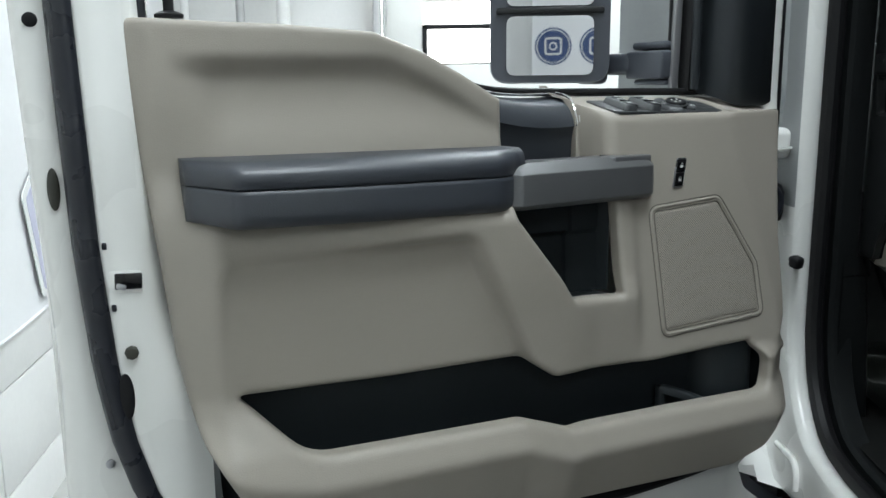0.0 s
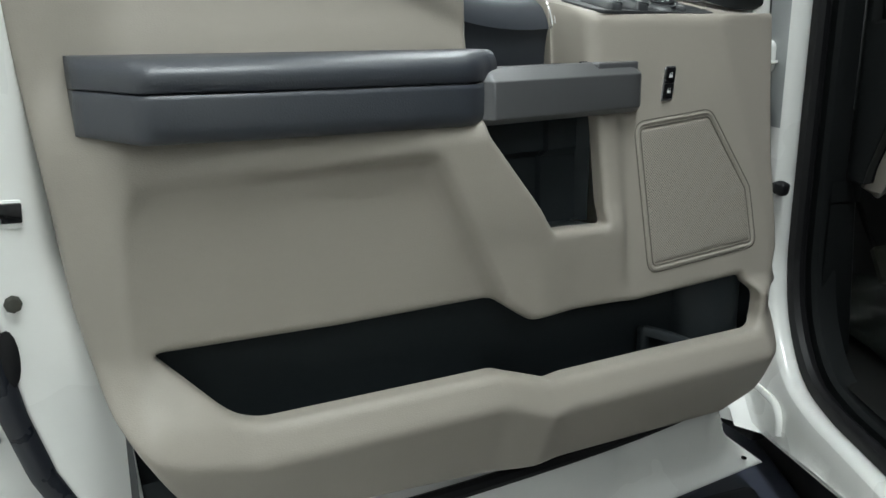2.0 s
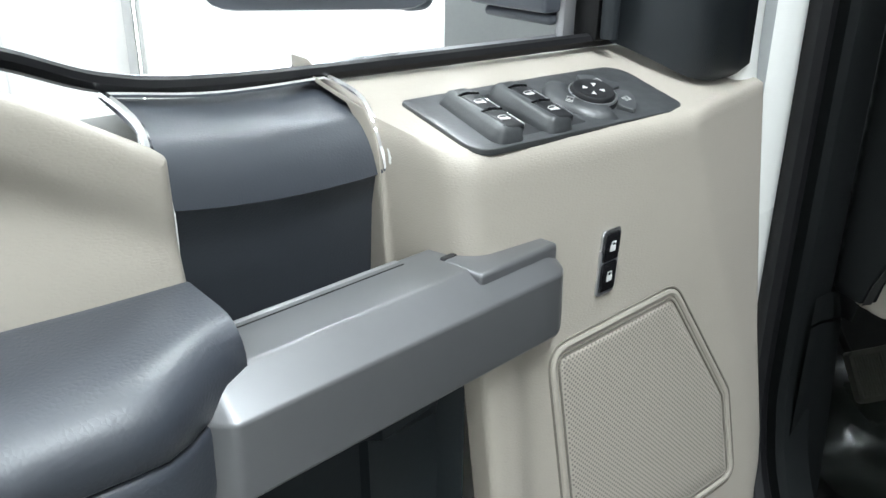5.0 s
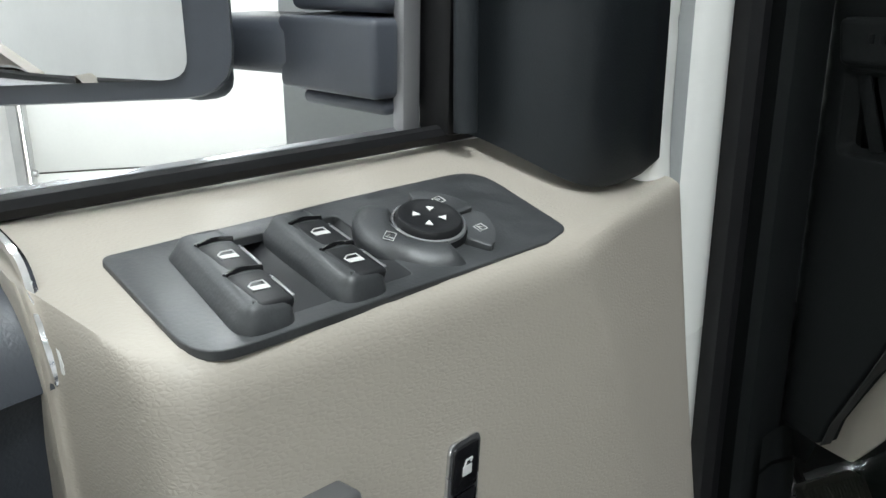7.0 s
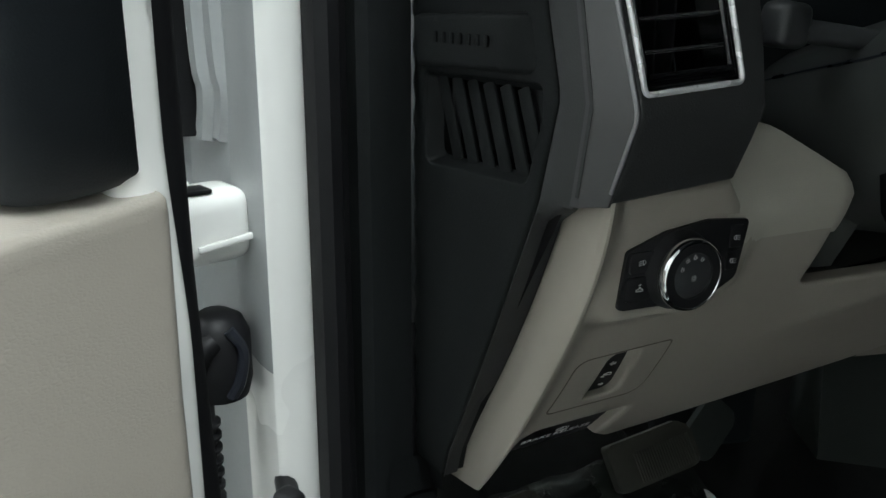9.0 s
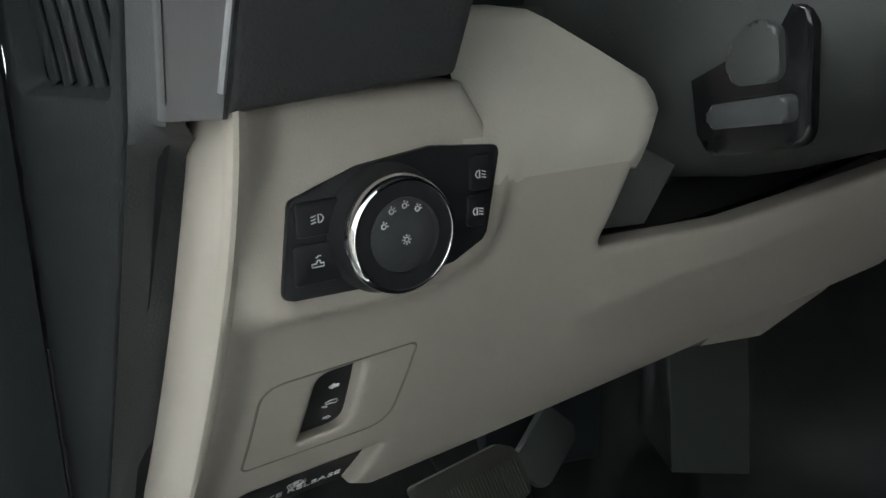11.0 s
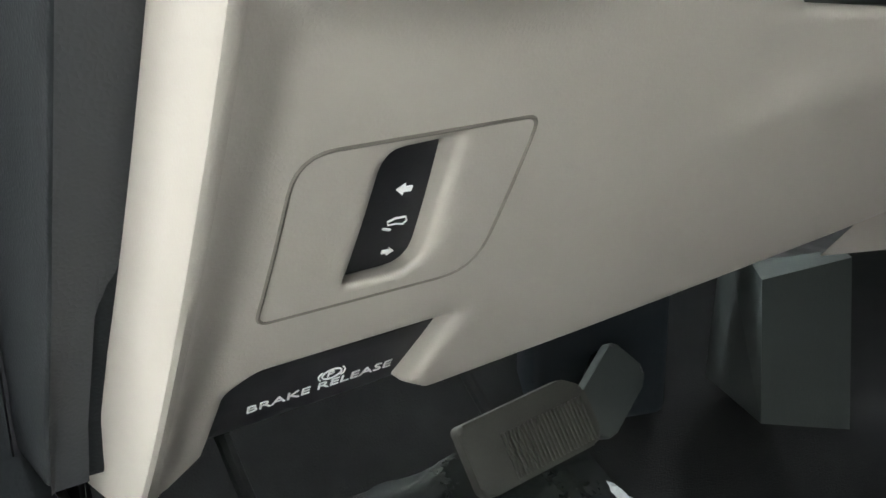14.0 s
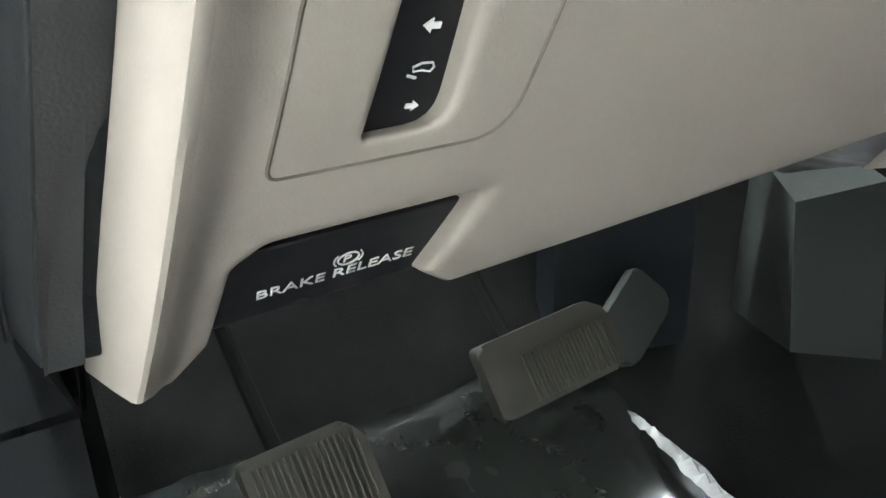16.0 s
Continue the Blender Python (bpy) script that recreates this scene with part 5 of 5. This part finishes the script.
# grey bezel that wraps the corner
bez = []
for z in (1.4945, 1.500, 1.515, 1.535, 1.548, 1.558, 1.575, 1.62, 1.68, 1.75):
    fx, fy = face_left(z), float(face_y(z))
    by = float(np.interp(z, (1.49, 1.50, 1.557, 1.616, 1.75), (1.4725, 1.470, 1.461, 1.474, 1.503)))
    bx = 0.852 - 0.125 * (by - 1.49)
    bez.append([(bx - 0.001, by + 0.006, z), (bx, by + 0.001, z), (bx + 0.0018, by - 0.0015, z), (fx - 0.0055, fy + 0.0022, z), (fx - 0.0038, fy + 0.0002, z), (fx - 0.0012, fy - 0.0012, z), (fx + 0.0008, fy - 0.0008, z), (fx + 0.0020, fy + 0.002, z)])
part("grey_bezel", loft(bez), material("satin_grey_bezel", (0.075, 0.075, 0.077), 0.36, metal=0.35, grain=0.1, grain_scale=600, vary=0.06), dash, "satin grey bezel round the dash corner", angle=35)
# paler tube laid on the chamfer to draw its highlight
part("bezel_highlight", tube([(face_left(z) - 0.0022, float(face_y(z)) - 0.0004, z) for z in np.linspace(1.504, 1.75, 40)], 0.0015, 8), galv_post, dash, "highlight line on the worn edge of the bezel")


def cap_surface(y, z):
    return np.stack([0.852 - 0.125 * (y - 1.49) + 0.9 * np.maximum(0, y - 1.668), y, z], 1)


GAP = [(1.530, 1.72), (1.507, 1.612), (1.4925, 1.559), (1.5095, 1.489), (1.548, 1.399), (1.588, 1.310), (1.614, 1.256), (1.622, 1.229)]
GR = rounded([(1.647, 1.494, 0.008), (1.649, 1.562, 0.006), (1.509, 1.5645, 0.006), (1.5085, 1.545), (1.523, 1.499, 0.008)], 0.006)
part("end_cap", sheet(rounded([(1.700, 1.80), (1.545, 1.80)] + [(y + 0.0012, z, 0.006) for y, z in GAP] + [(1.64, 1.229, 0.003), (1.700, 1.229)], 0.004), [GR], cap_surface, 0.014, 0.0022, back=(1, 0, 0), lip=0.02, hole_roll=0.003), cab_black, dash, "black grained end cap with a slatted grille", angle=60)
# dark strip between the cap and the bezel
edge = [(1.508, 1.80), (1.498, 1.72), (1.474, 1.616), (1.4610, 1.557), (1.470, 1.500), (1.4915, 1.462), (1.5280, 1.395), (1.5535, 1.35), (1.5985, 1.293), (1.618, 1.262)]
rows = []
for z in np.linspace(1.80, 1.2290, 64):
    gy = float(np.interp(z, [q for _, q in GAP[::-1]], [p for p, _ in GAP[::-1]])) - 0.0012 + 0.27 * max(0.0, z - 1.72)
    ey = float(np.interp(z, [q for _, q in edge[::-1]], [p for p, _ in edge[::-1]]))
    k = float(smooth(1.497, 1.470, z))
    ex = 0.852 - 0.125 * (ey - 1.49)
    ex, ey = ex + (0.8655 + 0.075 * (z - 1.35) - ex) * k, ey + (float(np.polyval(BACK_FIT, z - 1.35)) + 0.0045 - ey) * k
    gx = 0.852 - 0.125 * (gy - 1.49)
    rows.append([(gx + 0.014, gy + 0.001, z), (gx + 0.002, gy, z), (gx + 0.0005, gy - 0.0006, z), (gx + 0.0002, gy - 0.002, z)] + [(gx + (ex - gx) * f, gy - 0.002 + (ey - gy + 0.002) * f, z) for f in (0.25, 0.6, 1.0)] + [(ex + 0.008, ey + 0.003, z)])
part("edge_strip", loft(rows), dash_black, dash, "dark strip beside the end cap", angle=40)
part("strip_backing", sheet([(y, z) for y, z in ((1.49, 1.80), (1.56, 1.80), (1.53, 1.50), (1.655, 1.235), (1.63, 1.245), (1.490, 1.50))], [], lambda y, z: cap_surface(y, z) + np.array([0.012, 0, 0]), 0.03, 0, back=(1, 0, 0), lip=0), rubber, dash)
funnel, va, vb = bmesh.new(), [], []
for y, z in resample(GR, 0.004):
    qy, qz = y + (1.577 - y) * 0.085, z + (1.532 - z) * 0.15
    va.append(funnel.verts.new(cap_surface(np.array([y]), np.array([z]))[0] + np.array([0.0022, 0, 0])))
    vb.append(funnel.verts.new(cap_surface(np.array([qy]), np.array([qz]))[0] + np.array([0.012, 0, 0])))
for i in range(len(va)):
    funnel.faces.new((va[i], va[(i + 1) % len(va)], vb[(i + 1) % len(va)], vb[i]))
part("grille_funnel", funnel, cab_black, dash, "bevelled edge of the side grille")
part("grille_back", sheet(GR, [], lambda y, z: cap_surface(y, z) + np.array([0.030, 0, 0]), 0.03, 0, back=(1, 0, 0), lip=0), gloss_black, dash)
for i in range(7):
    a = 1.640 - 0.0200 * i
    p0, p1 = Vector(cap_surface(np.array([a]), np.array([1.5600]))[0]), Vector(cap_surface(np.array([a - 0.024]), np.array([1.499]))[0])
    part("grille_slat", box(0.013, 0.0024, (p1 - p0).length, Matrix.Translation((p0 + p1) / 2 + Vector((0.0095, 0, 0))) @ (p0 - p1).to_track_quat("Z", "X").to_matrix().to_4x4(), 0.001), cab_black, dash)
boss = sheet(rounded([(1.650, 1.5665, 0.008), (1.509, 1.5705, 0.008), (1.522, 1.608, 0.008), (1.656, 1.604, 0.008)], 0.008), [], lambda y, z: cap_surface(y, z) - np.array([0.008, 0, 0])[None, :] * smooth(1.512, 1.535, y)[:, None], 0.008, 0.005, back=(1, 0, 0), lip=0.012)
part("end_cap_boss", boss, cab_black, dash, "raised black field with embossed marks", angle=60)
for i in range(7):
    y = 1.620 - 0.0105 * i
    part("embossed_bar", box(0.0016, 0.0062, 0.0075, pose(float(cap_surface(np.array([y]), np.array([1.59]))[0][0]) - 0.0082, y, 1.589, 0, 0, -7), 0.0006), cab_black, dash)
part("dash_core", join(box(1.60, 0.45, 0.24, pose(1.70, 1.86, 1.63), 0.03), box(0.30, 0.30, 0.3, pose(1.03, 1.82, 1.48), 0.01)), dark_inner, dash, "dark dash body")
# lower right: column recess and covers
recess_grey = material("grey_recess_plastic", (0.062, 0.067, 0.062), 0.5, grain=0.2, grain_scale=420, vary=0.08, voronoi=True)
part("recess_lining", loft([[(x, y, z) for y, z in ((1.530, 1.392), (1.58, 1.39), (1.605, 1.40), (1.61, 1.46), (1.60, 1.53))] for x in (1.085, 1.13, 1.25, 1.50)]), recess_grey, dash, "dark lining of the column recess")
part("recess_flank", loft([[(1.098, 1.535, 1.4020), (1.112, 1.532, 1.450), (1.122, 1.545, 1.500)], [(1.150, 1.528, 1.4010), (1.176, 1.520, 1.450), (1.190, 1.530, 1.500)], [(1.162, 1.552, 1.400), (1.200, 1.545, 1.45), (1.225, 1.56, 1.51)]]), recess_grey, dash, "grey flank of the column recess", angle=30)
part("recess_edge", tube(curve([(1.092, 1.520, 1.397), (1.16, 1.528, 1.3945), (1.28, 1.540, 1.398), (1.50, 1.55, 1.425)], 5), 0.003, 6), gloss_black, dash)
part("under_cover", loft([[(x, y, z) for x, z in ((1.30, 1.224), (1.385, 1.218), (1.47, 1.210), (1.56, 1.245), (1.62, 1.33))] for y in (1.675, 1.69, 1.80)]), switch_plate, dash, "dark grey cover under the column")
part("under_cover_pale", loft([[(1.385, 1.672, 1.216), (1.47, 1.668, 1.208), (1.56, 1.66, 1.24), (1.66, 1.65, 1.30)], [(1.43, 1.665, 1.245), (1.48, 1.66, 1.25), (1.54, 1.655, 1.285), (1.63, 1.64, 1.36)]]), dash_beige, dash, "beige lower edge of the column panel")

# ---- steering column ----
col = thing("steering_column", Matrix(), "dark grey steering column shroud with stalk and tilt lever", "steering column")
def ellipse_row(c, ax, rx, rz, n=20, power=0.75):
    out = []
    for j in range(n):
        a = 2 * math.pi * j / n
        cx, cz = math.cos(a), math.sin(a)
        out.append(Vector(c) + Vector((rx * math.copysign(abs(cx) ** power, cx), 0, rz * math.copysign(abs(cz) ** power, cz))) + Vector((0, -0.25 * rz * cz, 0)))
    return out
COLUMN = [ellipse_row((1.30, y, z), 0, rx, rz, 28) for y, z, rx, rz in ((1.66, 1.490, 0.160, 0.090), (1.58, 1.505, 0.178, 0.100), (1.50, 1.522, 0.185, 0.105), (1.42, 1.550, 0.178, 0.105), (1.34, 1.585, 0.160, 0.100), (1.30, 1.600, 0.14, 0.08))]
part("column_shroud", loft(COLUMN, True, True), shroud_grey, col, "dark grained column shroud", angle=60)
part("column_joint", tube(curve([row[12] for row in COLUMN], 5), 0.0016, 6), gloss_rubber, col)
SIDE = Matrix(((0, 0, -1, 0), (1, 0, 0, 0), (0, 1, 0, 0), (0, 0, 0, 1)))
pocket = part("lever_pocket", prism(rounded([(1.405, 1.465), (1.468, 1.452), (1.478, 1.500), (1.452, 1.528), (1.410, 1.530)], 0.012, 5), 0.006, 0.003, 3, m=Matrix.Translation((1.131, 0, 0)) @ SIDE), gloss_black, col, "black pocket of the tilt lever")
part("tilt_lever", prism(rounded([(1.420, 1.494), (1.450, 1.489), (1.452, 1.508), (1.438, 1.522), (1.424, 1.520)], 0.008, 5), 0.008, 0.003, 3, m=Matrix.Translation((1.128, 0, 0)) @ SIDE), shroud_grey, pocket)
part("lever_grip", prism(rounded([(1.412, 1.476), (1.458, 1.468), (1.459, 1.480), (1.414, 1.489)], 0.004, 4), 0.011, 0.003, 3, m=Matrix.Translation((1.128, 0, 0)) @ SIDE), switch_plate, pocket)
part("turn_stalk", join(tube(curve([(1.18, 1.52, 1.580), (1.13, 1.53, 1.588), (1.09, 1.535, 1.593)], 4), 0.009, 12), box(0.036, 0.026, 0.034, pose(1.076, 1.537, 1.597, 0, 6, 8), 0.008, 3)), switch_plate, col, "grey stalk")

# ---- pedals ----
def pedal(name, label, cx, cy, cz, w, h, tilt, turn, ribs, spin=0.0, mat=pedal_rubber):
    m = pose(cx, cy, cz, tilt, 0, turn) @ pose(0, 0, 0, 0, 0, spin)
    p = thing(name, m, label, "pedal")
    part("pad", prism(rounded([(-w / 2, -h / 2, 0.010), (w / 2, -h / 2, 0.012), (w / 2, h / 2 * 0.6), (w * 0.36, h / 2), (-w / 2, h / 2, 0.006)], 0.008), 0.016, 0.004, 3), mat, p)
    for i in range(ribs):
        x = -w * (0.42 if w < 0.1 else 0.22) + w * (0.84 if w < 0.1 else 0.66) * i / max(1, ribs - 1)
        part("rib", box(0.0022, h * (0.80 if w < 0.1 else 0.62), 0.0030, pose(x, 0 if w < 0.1 else -h * 0.12, 0.0165), 0.0008), pedal_rubber, p)
    part("arm", tube(curve([(0, 0, 0.0), (0.0, 0.03, -0.05), (0.0, 0.16, -0.07), (0.0, 0.26, -0.05)], 5), 0.006, 8), carpet, p)
    return p


pedal("brake_pedal", "worn black rubber brake pedal with ribs", 1.205, 1.80, 1.062, 0.120, 0.060, 60, -8, 22, 11)
pedal("accelerator_pedal", "plain black accelerator pedal", 1.338, 1.848, 1.046, 0.050, 0.082, 62, -8, 0, -48, console_grey)
pedal("parking_brake_pedal", "ribbed black parking brake pedal", 0.984, 1.752, 1.048, 0.080, 0.072, 56, -4, 17, 8)

# ---- console side and floor film ----
duct = thing("console_side", Matrix(), "dark grey plastic console side below the column", "console")
part("side_panel", loft([[(1.462, 1.775, 1.155), (1.565, 1.752, 1.165), (1.548, 1.722, 1.000), (1.448, 1.751, 1.023)], [(1.56, 1.90, 1.17), (1.66, 1.90, 1.18), (1.64, 1.90, 0.95), (1.55, 1.90, 0.99)]], True, True), console_grey, duct, smooth=False)
part("rear_panel", box(0.16, 0.05, 0.30, pose(1.40, 1.93, 1.12, 0, 0, -15), 0.01), dark_inner, duct)
film_mat = material("glossy_black_floor_liner", (0.013, 0.015, 0.013), 0.22, vary=0.2, blotch=12, grain=0.6, grain_scale=40, spec=0.4)
clear = material("crumpled_clear_plastic", (0.42, 0.44, 0.43), 0.14, vary=0.25, blotch=30)
gx, gy = 40, 44
rows = []
for j in range(gy):
    row = []
    for i in range(gx):
        x, y = 0.90 + 0.45 * i / (gx - 1), 1.20 + 0.75 * j / (gy - 1)
        z = 0.915 + 0.07 * smooth(1.74, 1.95, y) + 0.006 * noise.noise(Vector((x * 14, y * 9, 0))) + 0.0022 * noise.noise(Vector((x * 50, y * 30, 2)))
        row.append((x, y, float(z)))
    rows.append(row)
film = tagged(part("floor_liner", loft(rows), film_mat), "glossy black floor liner with crumpled plastic along its edge", "floor mat")
rng = random.Random(5)
rows = []
for j in range(60):
    f = j / 59
    c = Vector((1.346 - 0.035 * f + 0.005 * math.sin(9 * f), 1.856 - 0.40 * f, 0.946 - 0.026 * min(1, f * 2)))
    wd = 0.004 + 0.022 * f + 0.006 * noise.noise(Vector((f * 14, 0, 3)))
    rows.append([c + Vector((-wd, 0.2 * wd, 0.004 * rng.random())), c + Vector((-0.4 * wd + 0.004 * rng.random(), 0, 0.008 * rng.random() + 0.004)), c + Vector((0.3 * wd, 0.004 * rng.random(), 0.008 * rng.random())), c + Vector((wd, 0, 0.002))])
part("crumpled_edge", loft(rows), clear, film, "crumpled clear plastic edge", angle=15)
part("tag", box(0.026, 0.012, 0.003, pose(1.340, 1.862, 0.948, 20, 0, -20), 0.001), white_print, film, "white tag")

# ---- garage ----
wall_paint = material("white_painted_block", (0.74, 0.735, 0.72), 0.7, grain=0.6, grain_scale=60, vary=0.06, blotch=2)
floor_mat = material("grey_epoxy_floor", (0.42, 0.42, 0.405), 0.35, vary=0.12, blotch=1.5)
def slab(name, sx, sy, sz, x, y, z, mat, label, rz=0):
    return tagged(part(name, box(sx, sy, sz, pose(0, 0, 0), 0), mat, m=pose(x, y, z, 0, 0, rz)), label, kind="structure")
slab("floor", 16, 16, 0.2, 1.5, 1.0, -0.1, floor_mat, "smooth grey garage floor")
slab("ceiling", 16, 16, 0.2, 1.5, 1.0, 4.1, wall_paint, "white garage ceiling")
slab("wall_east", 0.2, 16, 4.2, 9.0, 1.0, 2.0, wall_paint, "white painted garage wall")
slab("wall_south", 16, 0.2, 4.2, 1.5, -6.0, 2.0, wall_paint, "white painted garage wall")
WALL = pose(-1.7155, 3.586, 0, 0, 0, 11.3)           # its face is the local plane x = 0, its length runs along y
west = tagged(part("wall_west", box(0.2, 18, 4.2, pose(-0.112, -1.5, 2.0), 0), wall_paint, m=WALL), "white painted concrete block wall", kind="structure")
blk = box(0.012, 0.792, 0.350, None, 0.004, 2)
blk_me = bpy.data.meshes.new("block")
blk.to_mesh(blk_me)
blk.free()
blk_me.materials.append(wall_paint)
blk_me.shade_smooth()
for r in range(3):
    for c in range(7):
        ob = new("block", blk_me)
        ob.parent = west
        ob.location = (-0.009 + 0.0015 * ((r * 7 + c * 3) % 3), -3.055 + 0.8 * c + 0.04 * (r % 2) - 0.04, 0.020 + 0.357 * r)
cloth = material("white_banner_cloth", (0.76, 0.76, 0.77), 0.75, vary=0.04, blotch=2, grain=0.3, grain_scale=120)
lavender = material("faded_lavender_print", (0.50, 0.50, 0.62), 0.7, vary=0.05)
navy = material("navy_print", (0.03, 0.06, 0.16), 0.6, vary=0.05)
hang = thing("wall_banner", WALL, "white cloth banner with a lavender shield on the block wall", "banner")
rows = [[(0.012 + 0.006 * math.sin(7 * y + 3 * z), y, z) for y in np.linspace(-2.0, 2.4, 40)] for z in np.linspace(0.728, 2.6, 12)]
part("cloth", loft(rows), cloth, hang)
part("hem", tube([(0.014 + 0.006 * math.sin(7 * y + 1.3), y, 0.732) for y in np.linspace(-2.0, 2.4, 40)], 0.006, 6), cloth, hang)
ST = Matrix(((0, 0, 1, 0), (1, 0, 0, 0), (0, 1, 0, 0), (0, 0, 0, 1)))
shield = [(-0.70, 1.185), (-0.48, 1.325), (-0.06, 1.325), (0.16, 1.185), (0.05, 0.79), (-0.27, 0.745), (-0.586, 0.786)]
part("shield_rim", prism(rounded(shield, 0.03), 0.004, 0, m=Matrix.Translation((0.020, 0, 0)) @ ST), white_print, hang)
part("shield", prism(rounded([(-0.27 + (y + 0.27) * 0.92, 1.03 + (z - 1.03) * 0.90) for y, z in shield], 0.03), 0.006, 0, m=Matrix.Translation((0.020, 0, 0)) @ ST), lavender, hang)
for z in (1.16, 0.945):
    part("shield_bar", prism(rounded([(-0.53, z - 0.085), (-0.15, z - 0.085), (-0.15, z + 0.085), (-0.53, z + 0.085)], 0.04), 0.0075, 0, m=Matrix.Translation((0.020, 0, 0)) @ ST), white_print, hang)
south = thing("icon_banner", pose(0, -5.88, 0), "white banner with a row of navy round icons", "banner")
part("cloth", box(9.0, 0.01, 2.4, pose(0, 0, 1.9), 0), cloth, south)
SO = Matrix(((1, 0, 0, 0), (0, 0, 1, 0), (0, 1, 0, 0), (0, 0, 0, 1)))
for i in range(12):
    x = -3.3 + 0.46 * i
    part("icon_disc", prism(disc_loop(0.19, 32, x, 1.85), 0.004, 0, m=Matrix.Translation((0, 0.006, 0)) @ SO), navy, south)
    part("icon_ring", tube([(x + 0.168 * math.cos(a), 0.012, 1.85 + 0.168 * math.sin(a)) for a in np.linspace(0, 6.283, 33)[:-1]], 0.006, 5, True), white_print, south)
    part("icon_shape", tube([(x + px, 0.012, 1.85 + pz) for px, pz in rounded([(-0.08, -0.08), (0.08, -0.08), (0.08, 0.08), (-0.08, 0.08)], 0.03)], 0.011, 5, True), white_print, south)
    part("icon_dot", tube([(x + 0.035 * math.cos(a), 0.012, 1.85 + 0.035 * math.sin(a)) for a in np.linspace(0, 6.283, 17)[:-1]], 0.009, 5, True), white_print, south)
# overhead door in the north wall
door_panel = material("white_insulated_door_panel", (0.74, 0.74, 0.71), 0.45, grain=0.3, grain_scale=150, vary=0.04, blotch=3)
bright = glow("daylight_beyond", (1.0, 1.0, 0.98), 6.0)
slab("wall_north", 5, 0.2, 4.2, -3.25, 6.2, 2.0, wall_paint, "white painted garage wall")
slab("wall_north", 5, 0.2, 4.2, 6.5, 6.2, 2.0, wall_paint, "white painted garage wall")
slab("wall_north", 4.7, 0.2, 0.7, 1.65, 6.2, 3.75, wall_paint, "white painted garage wall")
gd = thing("garage_door", pose(0, 6.1, 0), "white sectional garage door with glazed row", "garage door")
for i in range(6):
    z0 = 0.02 + 0.56 * i
    if i == 3:
        for x0, x1 in ((-0.7, -0.42), (0.10, 0.98), (1.42, 2.2), (2.62, 4.0)):
            part("door_section", box(x1 - x0, 0.05, 0.55, pose((x0 + x1) / 2, 0, z0 + 0.275), 0.006), door_panel, gd)
        for x0, x1 in ((-0.42, 0.10), (0.98, 1.42), (2.2, 2.62)):
            part("door_section", box(x1 - x0, 0.05, 0.14, pose((x0 + x1) / 2, 0, z0 + 0.48), 0.004), door_panel, gd)
            part("window_frame", join(box(x1 - x0, 0.06, 0.03, pose((x0 + x1) / 2, -0.01, 1.945), 0.004), box(0.03, 0.06, 0.27, pose(x0 + 0.015, -0.01, 1.82), 0.004)), rubber, gd)
    else:
        part("door_section", box(4.7, 0.05, 0.55, pose(1.65, 0, z0 + 0.275), 0.006), door_panel, gd)
    part("section_joint", box(4.7, 0.03, 0.01, pose(1.65, 0.0, z0 - 0.005), 0), pedal_rubber, gd)
tagged(part("backdrop", box(8, 0.02, 4, pose(1.5, 7.2, 2), 0), bright), "bright daylight beyond the garage door", kind="structure")
track = thing("door_track", pose(-0.72, 5.98, 0), "galvanised garage door track with rollers", "door track")
galv = material("galvanised_steel", (0.5, 0.5, 0.5), 0.4, metal=0.8, vary=0.15, blotch=10)
part("rail", box(0.05, 0.06, 3.3, pose(0, 0, 1.65), 0.004), galv, track)
part("angle_iron", box(0.012, 0.10, 3.3, pose(0.05, 0.02, 1.65), 0.002), galv, track)
for z in (0.6, 1.15, 1.72, 2.27):
    part("roller", lathe([(0.02, 0), (0.02, 0.02), (0.01, 0.025)], 14), galv, track, m=pose(0.06, -0.02, z, 0, 90, 0))
for x in (-1.36, -1.66, -2.05):
    p = thing("wall_pipe", pose(x, 5.95, 0), "grey conduit up the garage wall", "conduit", group="conduits")
    part("pipe", tube([(0, 0, 0), (0, 0, 3.9)], 0.03 if x != -1.36 else 0.045, 12), galv if x == -1.66 else wall_paint, p)
# lamp housings
for lx, ly, power in LAMPS:
    lt = thing("ceiling_light", pose(lx, ly, 3.95), "white tube light fitting under the ceiling", "ceiling light", group="tube lights")
    part("housing", box(0.26, 1.95, 0.06, pose(0, 0, 0), 0.008), door_panel, lt)
